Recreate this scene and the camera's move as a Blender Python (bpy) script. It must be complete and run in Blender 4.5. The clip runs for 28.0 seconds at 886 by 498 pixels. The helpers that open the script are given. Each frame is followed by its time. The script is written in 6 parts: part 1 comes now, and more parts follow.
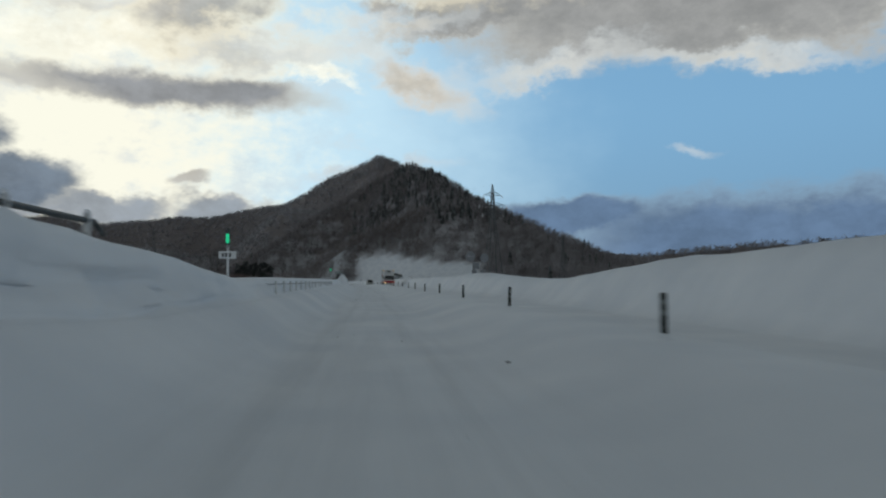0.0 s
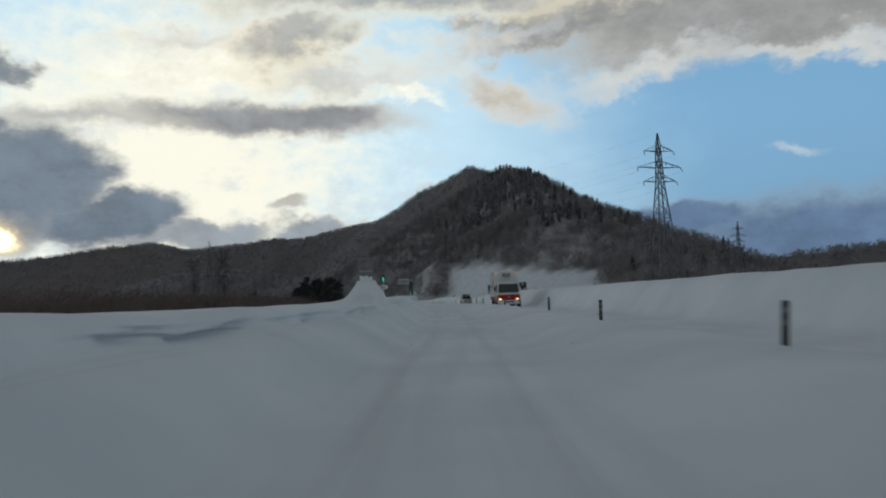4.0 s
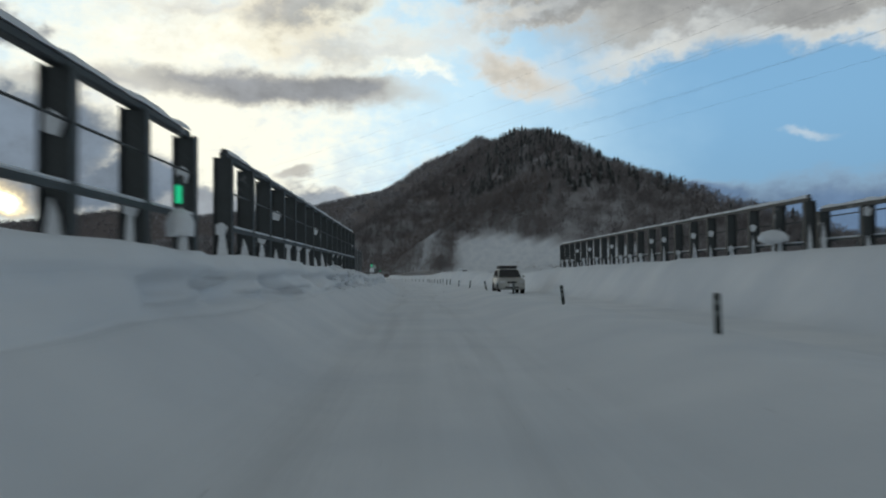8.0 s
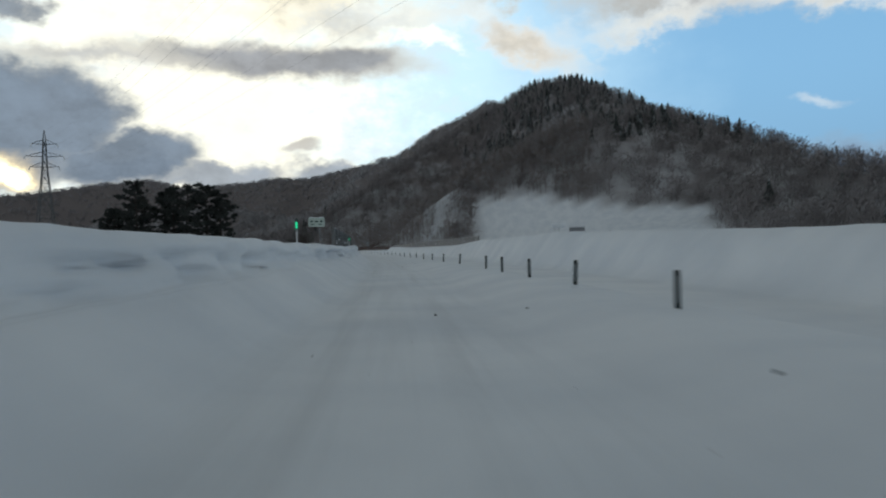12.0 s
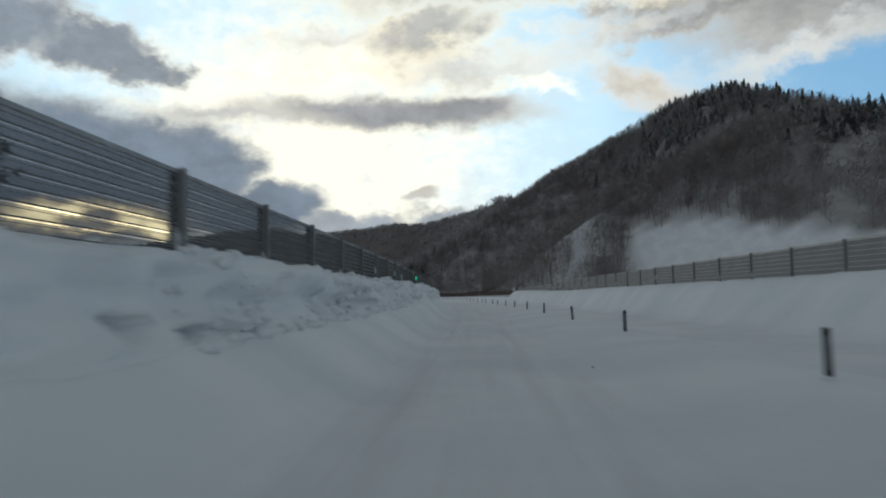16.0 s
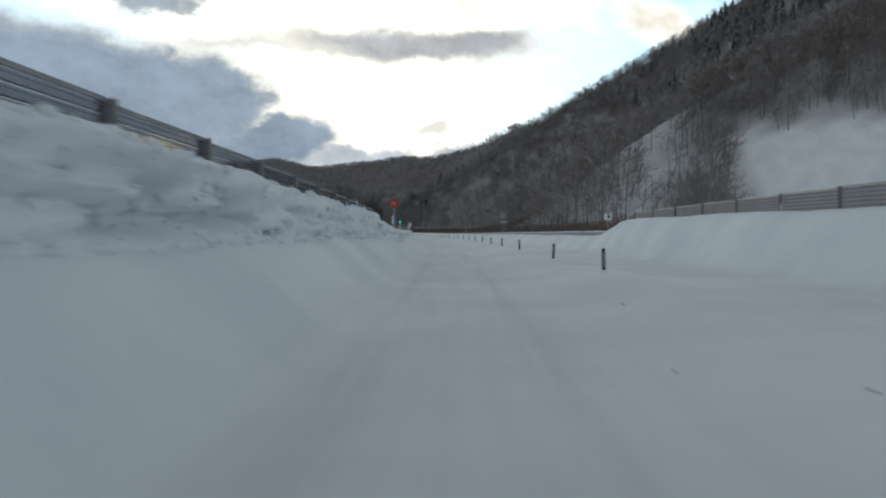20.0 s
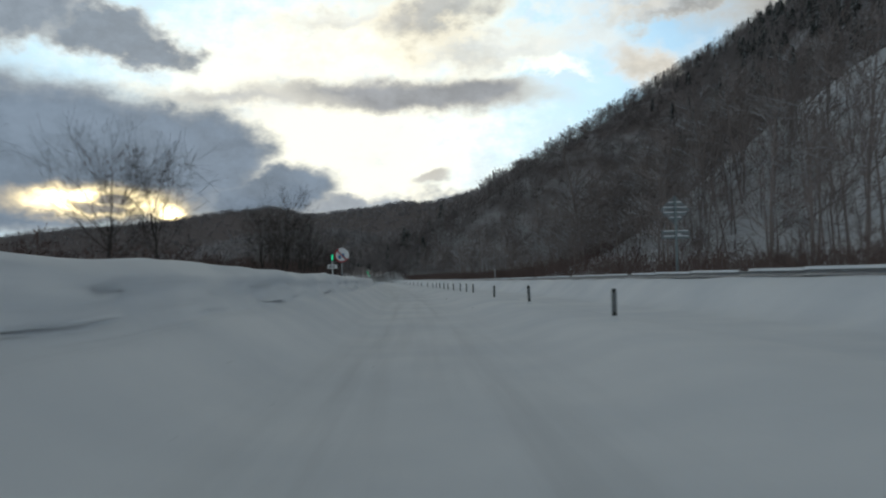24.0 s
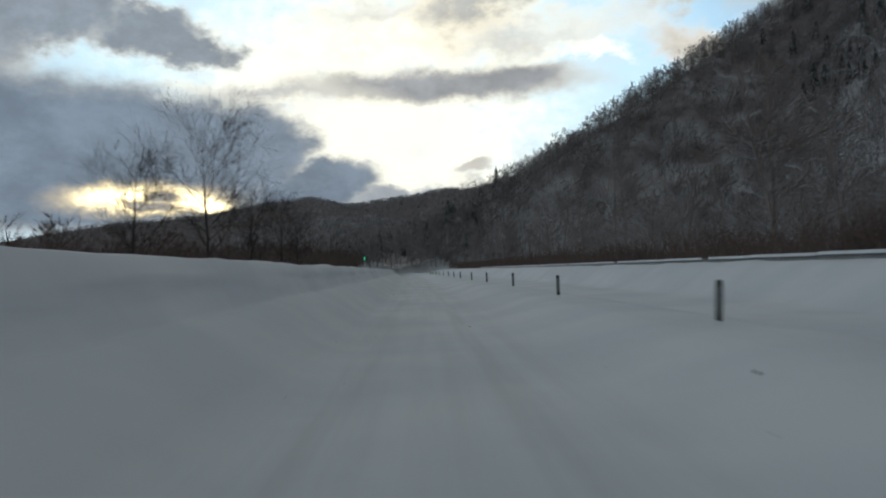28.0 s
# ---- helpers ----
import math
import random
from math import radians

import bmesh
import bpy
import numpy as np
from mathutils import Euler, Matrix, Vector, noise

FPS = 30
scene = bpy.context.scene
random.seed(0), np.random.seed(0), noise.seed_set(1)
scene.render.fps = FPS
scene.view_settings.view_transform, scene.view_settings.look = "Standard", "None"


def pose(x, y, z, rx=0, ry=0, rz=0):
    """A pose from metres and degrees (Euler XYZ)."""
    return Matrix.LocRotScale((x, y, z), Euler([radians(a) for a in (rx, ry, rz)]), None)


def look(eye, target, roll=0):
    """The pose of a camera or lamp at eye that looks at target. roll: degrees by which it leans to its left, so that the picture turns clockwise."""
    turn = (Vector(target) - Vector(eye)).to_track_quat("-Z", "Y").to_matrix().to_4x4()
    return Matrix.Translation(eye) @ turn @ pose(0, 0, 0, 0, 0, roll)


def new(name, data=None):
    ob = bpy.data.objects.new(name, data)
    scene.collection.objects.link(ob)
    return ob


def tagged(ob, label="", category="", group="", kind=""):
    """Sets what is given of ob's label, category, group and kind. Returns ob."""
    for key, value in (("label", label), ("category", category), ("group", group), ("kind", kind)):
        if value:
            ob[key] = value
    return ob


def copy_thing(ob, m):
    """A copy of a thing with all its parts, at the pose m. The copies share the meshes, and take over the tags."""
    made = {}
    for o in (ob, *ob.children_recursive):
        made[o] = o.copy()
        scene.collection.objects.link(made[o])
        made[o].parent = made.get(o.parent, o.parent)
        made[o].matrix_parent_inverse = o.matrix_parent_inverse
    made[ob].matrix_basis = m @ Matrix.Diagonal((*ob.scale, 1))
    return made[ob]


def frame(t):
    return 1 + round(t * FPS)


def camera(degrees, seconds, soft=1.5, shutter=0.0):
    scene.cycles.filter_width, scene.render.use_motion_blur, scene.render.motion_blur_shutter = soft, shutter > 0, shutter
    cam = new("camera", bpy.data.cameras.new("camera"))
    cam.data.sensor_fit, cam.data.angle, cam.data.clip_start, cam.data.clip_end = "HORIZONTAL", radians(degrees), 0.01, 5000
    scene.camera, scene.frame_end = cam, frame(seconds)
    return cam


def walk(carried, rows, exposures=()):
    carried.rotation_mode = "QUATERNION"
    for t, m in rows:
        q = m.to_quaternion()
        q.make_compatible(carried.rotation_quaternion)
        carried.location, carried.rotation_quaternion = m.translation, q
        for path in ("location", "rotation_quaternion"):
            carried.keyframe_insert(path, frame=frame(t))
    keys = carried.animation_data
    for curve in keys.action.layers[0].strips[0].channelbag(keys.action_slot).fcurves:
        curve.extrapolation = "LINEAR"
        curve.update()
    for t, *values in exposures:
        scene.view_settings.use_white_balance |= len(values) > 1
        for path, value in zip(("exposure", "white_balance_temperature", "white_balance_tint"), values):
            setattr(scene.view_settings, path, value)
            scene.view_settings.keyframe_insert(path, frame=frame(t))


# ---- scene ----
cam = camera(60.3, 28.0, soft=2.0, shutter=0.3)
PATH = [
    (0.0, 0.0, 0.0, 1.3, 92.4, 0.2, -0.02),
    (0.5, -0.94, 10.01, 1.31, 92.9, 0.71, 1.93),
    (1.0, -1.88, 20.01, 1.32, 93.11, 1.18, 3.49),
    (1.5, -2.82, 30.02, 1.33, 93.73, 1.79, 5.34),
    (2.0, -3.78, 40.02, 1.34, 94.75, 2.28, 7.1),
    (2.5, -4.75, 50.02, 1.35, 94.85, 2.74, 7.65),
    (4.5, -8.88, 90.01, 1.39, 93.35, 1.88, 7.14),
    (5.0, -10.0, 100.0, 1.401, 93.37, 1.22, 8.52),
    (5.5, -11.17, 109.98, 1.41, 93.58, 0.81, 9.37),
    (6.0, -12.38, 119.96, 1.414, 93.69, 0.58, 10.0),
    (6.5, -13.66, 129.93, 1.408, 93.39, 0.56, 9.8),
    (7.0, -14.99, 139.89, 1.392, 92.76, 0.66, 7.98),
    (7.5, -16.38, 149.84, 1.366, 92.25, 0.41, 7.5),
    (8.0, -17.84, 159.79, 1.329, 91.75, 0.5, 7.39),
    (8.5, -19.35, 169.72, 1.283, 91.35, 0.62, 7.58),
    (9.0, -20.92, 179.65, 1.226, 91.36, 0.93, 7.64),
    (9.5, -22.56, 189.56, 1.166, 91.36, 0.63, 7.68),
    (10.0, -24.25, 199.47, 1.105, 91.35, 0.62, 7.58),
    (10.5, -26.01, 209.36, 1.045, 90.55, -0.04, 7.05),
    (11.0, -27.82, 219.25, 0.985, 90.25, -0.22, 7.27),
    (11.5, -29.7, 229.12, 0.925, 89.76, -0.15, 7.86),
    (12.0, -31.63, 238.98, 0.864, 89.66, 0.97, 8.04),
    (12.5, -33.62, 248.84, 0.804, 89.17, 1.66, 8.87),
    (13.0, -35.68, 258.67, 0.744, 89.22, 1.73, 11.38),
    (13.5, -37.79, 268.5, 0.683, 89.97, 1.42, 13.22),
    (15.5, -46.83, 307.67, 0.442, 92.96, 1.39, 16.75),
    (16.0, -49.24, 317.42, 0.382, 93.27, 1.2, 16.87),
    (16.5, -51.71, 327.17, 0.322, 92.96, 1.09, 16.78),
    (17.0, -54.23, 336.9, 0.261, 92.05, 0.35, 16.45),
    (17.5, -56.81, 346.61, 0.201, 90.5, -0.22, 14.81),
    (18.0, -59.46, 356.3, 0.141, 89.38, -0.49, 14.13),
    (18.5, -62.16, 365.98, 0.08, 88.79, -0.48, 14.23),
    (19.0, -64.91, 375.65, 0.02, 88.61, -0.19, 15.1),
    (19.5, -67.73, 385.3, -0.04, 88.45, -0.06, 16.3),
    (20.0, -70.6, 394.93, -0.101, 88.49, 0.18, 17.68),
    (20.5, -73.52, 404.54, -0.161, 89.12, 0.18, 18.68),
    (21.0, -76.5, 414.14, -0.221, 90.42, 0.17, 18.58),
    (21.5, -79.54, 423.72, -0.281, 91.41, 0.33, 18.17),
    (23.5, -92.2, 461.87, -0.523, 92.3, 1.42, 17.95),
    (24.0, -95.51, 471.37, -0.583, 92.0, 1.39, 17.75),
    (24.5, -98.87, 480.83, -0.643, 91.7, 1.51, 17.94),
    (25.0, -102.31, 490.28, -0.704, 91.63, 1.88, 18.61),
    (25.5, -105.81, 499.7, -0.764, 91.95, 2.46, 19.35),
    (26.0, -109.38, 509.09, -0.824, 92.19, 2.86, 20.32),
    (26.5, -113.02, 518.46, -0.884, 92.41, 3.01, 20.81),
    (27.0, -116.73, 527.8, -0.945, 92.11, 2.83, 20.93),
    (27.5, -120.51, 537.11, -1.002, 91.71, 2.64, 21.05),
    (28.0, -124.34, 546.41, -1.055, 91.31, 2.64, 21.05),
]
# seconds, stops
EXPOSURES = [(0.0, 0.0), (7.0, 0.0), (8.0, 0.1), (9.5, 0.25), (12.0, 0.28), (15.0, 0.25), (17.0, 0.15), (18.7, 0.43), (20.0, 0.7), (22.0, 0.45), (24.0, 0.25), (28.0, 0.25)]
walk(cam, [(q[0], pose(*q[1:])) for q in PATH], EXPOSURES)

# ---- world, sun, sky ----
SUN_AZ, SUN_EL = 41.0, 4.5          # degrees left of +y, degrees up


def sky_world():
    w = bpy.data.worlds.new("dusk_sky")
    scene.world = w
    w.use_nodes = True
    nt = w.node_tree
    nt.nodes.clear()
    N, K = nt.nodes.new, nt.links.new

    def val(node, i, v):
        if isinstance(v, (int, float)):
            node.inputs[i].default_value = v
        else:
            K(v, node.inputs[i])

    def m(op, a, b=0.0, c=0.0, clamp=False):
        n = N("ShaderNodeMath")
        n.operation, n.use_clamp = op, clamp
        val(n, 0, a), val(n, 1, b), val(n, 2, c)
        return n.outputs[0]

    def step(x, a, b, lo=0.0, hi=1.0):
        n = N("ShaderNodeMapRange")
        n.interpolation_type = "SMOOTHSTEP"
        val(n, 0, x)
        for i, v in enumerate((a, b, lo, hi)):
            n.inputs[i + 1].default_value = v
        return n.outputs[0]

    def mix(f, a, b):
        n = N("ShaderNodeMix")
        n.data_type = "RGBA"
        val(n, 0, f)
        for i, v in ((6, a), (7, b)):
            if isinstance(v, tuple):
                n.inputs[i].default_value = (*v, 1)
            else:
                K(v, n.inputs[i])
        return n.outputs[2]

    def noise_of(vec, scale, detail, rough=0.55):
        n = N("ShaderNodeTexNoise")
        n.inputs["Scale"].default_value, n.inputs["Detail"].default_value, n.inputs["Roughness"].default_value = scale, detail, rough
        K(vec, n.inputs["Vector"])
        return n.outputs[0]

    tc = N("ShaderNodeTexCoord").outputs["Generated"]
    sep = N("ShaderNodeSeparateXYZ")
    K(tc, sep.inputs[0])
    az = m("MULTIPLY", m("ARCTAN2", m("MULTIPLY", sep.outputs[0], -1.0), sep.outputs[1]), 57.29578)
    el = m("MULTIPLY", m("ARCSINE", sep.outputs[2]), 57.29578)
    comb = N("ShaderNodeCombineXYZ")
    K(m("MULTIPLY", az, 0.7), comb.inputs[0])
    K(el, comb.inputs[1])
    flat = comb.outputs[0]
    n_big = m("SUBTRACT", noise_of(flat, 0.22, 5.0), 0.5)
    n_fine = m("SUBTRACT", noise_of(flat, 0.75, 6.0, 0.62), 0.5)
    n_micro = m("SUBTRACT", noise_of(flat, 2.3, 6.0, 0.65), 0.5)

    def puffs(ka, kb, kc, off):
        """A wandering offset in degrees, heaped at three scales."""
        shift = N("ShaderNodeVectorMath")
        shift.operation = "ADD"
        K(flat, shift.inputs[0])
        shift.inputs[1].default_value = (off, off * 0.7, 0)
        v = shift.outputs[0]
        a = m("MULTIPLY", m("SUBTRACT", noise_of(v, 0.20, 2.0), 0.5), ka)
        b = m("MULTIPLY", m("SUBTRACT", noise_of(v, 0.62, 3.0, 0.6), 0.5), kb)
        c = m("MULTIPLY", m("SUBTRACT", noise_of(v, 1.9, 5.0, 0.65), 0.5), kc)
        return m("ADD", m("ADD", a, b), c)

    warp_a, warp_e = puffs(10.0, 6.0, 1.6, 31.0), puffs(5.5, 4.2, 1.3, 77.0)

    def cloud(under, lobes, core, edge=0.25, warp=1.0, rim=None, cover=0.95, power=2.0):
        """Lays a heap of cloud over the colour under: lobes of azimuth, elevation, two half widths and a tilt, in degrees."""
        wa, we = m("ADD", az, m("MULTIPLY", warp_a, warp)), m("ADD", el, m("MULTIPLY", warp_e, warp))
        r = None
        for a0, e0, ra, re, tilt in lobes:
            c, s = math.cos(radians(tilt)), math.sin(radians(tilt))
            da, de = m("SUBTRACT", wa, a0), m("SUBTRACT", we, e0)
            p = m("DIVIDE", m("ADD", m("MULTIPLY", da, c), m("MULTIPLY", de, s)), ra)
            q = m("DIVIDE", m("SUBTRACT", m("MULTIPLY", de, c), m("MULTIPLY", da, s)), re)
            one = m("POWER", m("ADD", m("POWER", m("ABSOLUTE", p), power), m("POWER", m("ABSOLUTE", q), power)), 1.0 / power)
            r = one if r is None else m("SMOOTH_MIN", r, one, 0.25)
        tone = m("ADD", n_big, m("ADD", m("MULTIPLY", n_fine, 0.7), m("MULTIPLY", n_micro, 0.2)))
        shade = mix(step(tone, -0.28, 0.28), tuple(v * 0.84 for v in core), tuple(v * 1.2 for v in core))
        if rim:
            shade = mix(step(r, 1.0 + edge * 0.4, 1.0 - edge * 1.7), rim, shade)
        return mix(m("MULTIPLY", step(r, 1.0 + edge, 1.0 - edge), cover), under, shade)

    sky = N("ShaderNodeTexSky")
    sky.sky_type, sky.sun_disc = "NISHITA", False
    sky.sun_elevation, sky.sun_rotation = radians(SUN_EL), radians(-SUN_AZ)
    sky.air_density, sky.dust_density, sky.ozone_density = 1.0, 0.4, 2.0
    scaled = N("ShaderNodeMix")
    scaled.data_type, scaled.blend_type = "RGBA", "MULTIPLY"
    scaled.inputs[0].default_value = 1.0
    K(sky.outputs[0], scaled.inputs[6])
    scaled.inputs[7].default_value = (0.10, 0.10, 0.10, 1)
    # distance from the sunset side
    ga, ge = m("DIVIDE", m("SUBTRACT", az, 27.0), 1.25), m("SUBTRACT", el, 9.0)
    g = m("SQRT", m("ADD", m("MULTIPLY", ga, ga), m("MULTIPLY", ge, ge)))
    g = m("ADD", g, m("MULTIPLY", n_big, 9.0))
    blue = mix(step(el, 0.0, 13.0), (0.17, 0.37, 0.66), (0.26, 0.53, 0.84))
    base = mix(0.35, blue, scaled.outputs[2])
    col = mix(step(g, 33.0, 14.0), base, (0.58, 0.79, 0.92))
    glow = m("ADD", g, m("MULTIPLY", n_fine, 14.0))
    col = mix(step(glow, 17.0, 4.0), col, (1.0, 0.965, 0.82))
    veil = m("MULTIPLY", step(m("ADD", n_big, m("MULTIPLY", n_fine, 0.6)), 0.0, 0.22), step(g, 26.0, 10.0))
    col = mix(m("MULTIPLY", veil, 0.55), col, (0.70, 0.72, 0.72))
    warm, pale = (0.98, 0.88, 0.66), (0.80, 0.80, 0.76)
    cream = (0.93, 0.87, 0.72)
    # soft veil high over the sunset, brighter where it thins
    col = cloud(col, [(15, 16.6, 8.5, 1.7, -3), (24, 18.8, 7, 1.2, -4)], (0.66, 0.64, 0.59), 0.6, 1.0, cream, 0.8)
    col = cloud(col, [(9, 15.1, 2.6, 0.7, 6), (27, 16.3, 6, 1.1, 0)], (0.98, 0.94, 0.80), 0.6, 0.8, None, 0.8)
    # high deck on the right, ragged and cream along its lower edge
    col = cloud(col, [(-24, 21.8, 24, 6.4, -2), (-3, 20.0, 8, 2.2, -14)], (0.325, 0.315, 0.30), 0.2, 0.9, (0.58, 0.56, 0.51), 0.95, 3.0)
    col = cloud(col, [(-7, 15.6, 6.5, 1.0, -9), (3.5, 18.0, 5, 0.8, -12), (-20, 15.6, 7, 0.7, 3)], (0.70, 0.67, 0.60), 0.7, 0.9, (0.66, 0.70, 0.72), 0.65)
    # deck overhead in front
    col = cloud(col, [(8, 23.0, 24, 2.8, 0), (18, 18.9, 5.5, 2.0, -14)], (0.40, 0.385, 0.36), 0.45, 0.9, warm, 0.85)
    # the small slanting cloud, then the long bar
    col = cloud(col, [(1.7, 14.5, 4.0, 1.0, 26)], (0.60, 0.52, 0.42), 0.5, 0.45, (0.74, 0.71, 0.66), 0.85)
    col = cloud(col, [(-18.2, 9.2, 1.3, 0.25, 14)], (0.66, 0.67, 0.66), 0.7, 0.3, None, 0.45)
    col = cloud(col, [(20.3, 13.35, 10.8, 1.15, 1.5), (14.5, 13.6, 4.0, 1.1, 0)], (0.285, 0.29, 0.305), 0.32, 0.33, (0.60, 0.57, 0.50), 0.97)
    col = cloud(col, [(33, 13.1, 6.5, 0.6, 0)], (0.42, 0.42, 0.42), 0.7, 0.4, (0.66, 0.63, 0.56), 0.85)
    # dark heaps high on the left with light breaking between them
    col = cloud(col, [(41.2, 17.0, 4.6, 2.0, -6), (38.3, 16.2, 3.2, 1.5, 0), (48, 18.0, 6.0, 2.8, -8), (56, 16, 7.5, 4.0, 0)], (0.23, 0.26, 0.30), 0.26, 0.7, (0.56, 0.55, 0.51), 0.96)
    # the great bank in front of the sun, and the low row of heaps that runs from it along the hills
    col = cloud(col, [(24.5, 5.2, 5.0, 1.2, 0), (16.2, 5.3, 3.8, 1.3, 4), (29, 5.2, 4, 1.2, 0)], (0.28, 0.31, 0.355), 0.3, 0.6, (0.62, 0.60, 0.54), 0.93)
    col = cloud(col, [(52, 9.0, 15, 5.6, 4), (43, 9.0, 8.0, 4.2, 12), (44, 5.8, 12, 2.4, 0), (38, 9.4, 6.0, 3.3, 0), (35.0, 8.9, 4.6, 3.6, 0), (30, 6.3, 5.0, 1.8, -14)], (0.165, 0.205, 0.258), 0.2, 0.45, (0.38, 0.39, 0.39), 0.98)
    col = cloud(col, [(18.6, 7.3, 1.5, 0.42, -12)], (0.46, 0.43, 0.40), 0.45, 0.3, None, 0.8)
    col = cloud(col, [(5, 8.2, 5, 0.5, -6)], (0.62, 0.64, 0.66), 0.6, 0.5, None, 0.6)
    # blue-grey bank low on the right
    col = cloud(col, [(-26, 2.2, 17, 4.0, 0.5), (-9, 4.6, 6, 1.6, -4)], (0.12, 0.185, 0.295), 0.22, 0.5, (0.25, 0.34, 0.44), 0.95, 3.0)
    # the gap where the sun stands behind cloud
    col = cloud(col, [(41.8, 5.5, 5.3, 1.15, 2), (37.5, 4.8, 2.0, 0.9, 0)], (3.4, 2.8, 1.6), 0.5, 0.38, (0.70, 0.56, 0.36), 1.0)
    col = cloud(col, [(41.6, 5.1, 1.9, 0.5, 6), (40.8, 5.8, 1.1, 0.5, 0)], (0.24, 0.24, 0.26), 0.4, 0.4, (0.75, 0.60, 0.36), 0.95)
    # unseen broken grey cover: dimmed overhead for the snow, brightened low to light hillsides
    far = m("MAXIMUM", step(el, 21.0, 30.0), step(m("ABSOLUTE", m("SUBTRACT", az, 12.0)), 62.0, 85.0))
    over = mix(step(n_big, -0.25, 0.25), (0.10, 0.118, 0.128), (0.175, 0.19, 0.195))
    over = mix(step(el, 42.0, 14.0), over, mix(step(n_big, -0.2, 0.2), (0.30, 0.34, 0.375), (0.42, 0.45, 0.47)))
    col = mix(far, col, over)
    bg = N("ShaderNodeBackground")
    tint = N("ShaderNodeMix")
    tint.data_type, tint.blend_type = "RGBA", "MULTIPLY"
    tint.inputs[0].default_value = 1.0
    K(col, tint.inputs[6])
    tint.inputs[7].default_value = (0.975, 1.0, 1.005, 1)
    K(tint.outputs[2], bg.inputs[0])
    bg.inputs[1].default_value = 1.0
    out = N("ShaderNodeOutputWorld")
    K(bg.outputs[0], out.inputs[0])


sky_world()
sun = new("sun", bpy.data.lights.new("sun", "SUN"))
sun.data.energy, sun.data.angle, sun.data.color = 0.12, radians(12), (1.0, 0.86, 0.66)
sun.matrix_world = look((0, 0, 0), (math.sin(radians(SUN_AZ)) * 1.0, -math.cos(radians(SUN_AZ)), -math.tan(radians(8))))

# ---- the plan: the road's line, the banks and the hills ----
HEAD_S = [-100, 0, 50, 100, 201, 320, 402, 482, 563, 900]
HEAD_A = [5.3, 5.3, 5.5, 6.4, 9.9, 14.0, 16.8, 19.3, 22.8, 27.0]
GRADE_S = [-400, 110, 180, 540, 620, 900, 1000, 5000]
GRADE = [0.001, 0.001, -0.006, -0.006, -0.003, -0.001, 0, 0]
LINE_S = np.arange(-400.0, 4000.0, 1.0)
LINE_H = np.convolve(np.pad(np.interp(LINE_S, HEAD_S, HEAD_A), 30, mode="edge"), np.ones(61) / 61, "valid")
LINE_X = np.concatenate([[0], np.cumsum(-np.sin(np.radians(LINE_H[:-1])))])
LINE_Y = np.concatenate([[0], np.cumsum(np.cos(np.radians(LINE_H[:-1])))])
LINE_X, LINE_Y = LINE_X - LINE_X[400], LINE_Y - LINE_Y[400]


def road(s, u=0.0):
    """World x, y of the place s metres along the lane and u metres to its right."""
    x, y, h = np.interp(s, LINE_S, LINE_X), np.interp(s, LINE_S, LINE_Y), np.radians(np.interp(s, LINE_S, LINE_H))
    return x + u * np.cos(h), y + u * np.sin(h)


LINE_Z = np.cumsum(np.interp(LINE_S, GRADE_S, GRADE))
LINE_Z = LINE_Z - LINE_Z[400]


def grade_z(s):
    """Height of the road bed: it falls gently along the way."""
    return np.interp(s, LINE_S, LINE_Z)


def heading(s):
    return float(np.interp(s, LINE_S, LINE_H))


def vnoise(x, y, seed=0):
    """Smooth value noise, -1..1."""
    x, y = np.asarray(x, float), np.asarray(y, float)
    xi, yi = np.floor(x).astype(np.int64), np.floor(y).astype(np.int64)
    fx, fy = x - xi, y - yi
    fx, fy = fx * fx * (3 - 2 * fx), fy * fy * (3 - 2 * fy)

    def h(a, b):
        n = (a * 374761393 + b * 668265263 + seed * 974634777) & 0xFFFFFFFF
        n = ((n ^ (n >> 13)) * 1274126177) & 0xFFFFFFFF
        return ((n ^ (n >> 16)) & 0xFFFF) / 32767.5 - 1.0
    return (h(xi, yi) * (1 - fx) + h(xi + 1, yi) * fx) * (1 - fy) + (h(xi, yi + 1) * (1 - fx) + h(xi + 1, yi + 1) * fx) * fy


def fbm(x, y, seed=0, octaves=4):
    return sum(vnoise(np.asarray(x) * 2 ** i, np.asarray(y) * 2 ** i, seed + i) * 0.5 ** i for i in range(octaves))


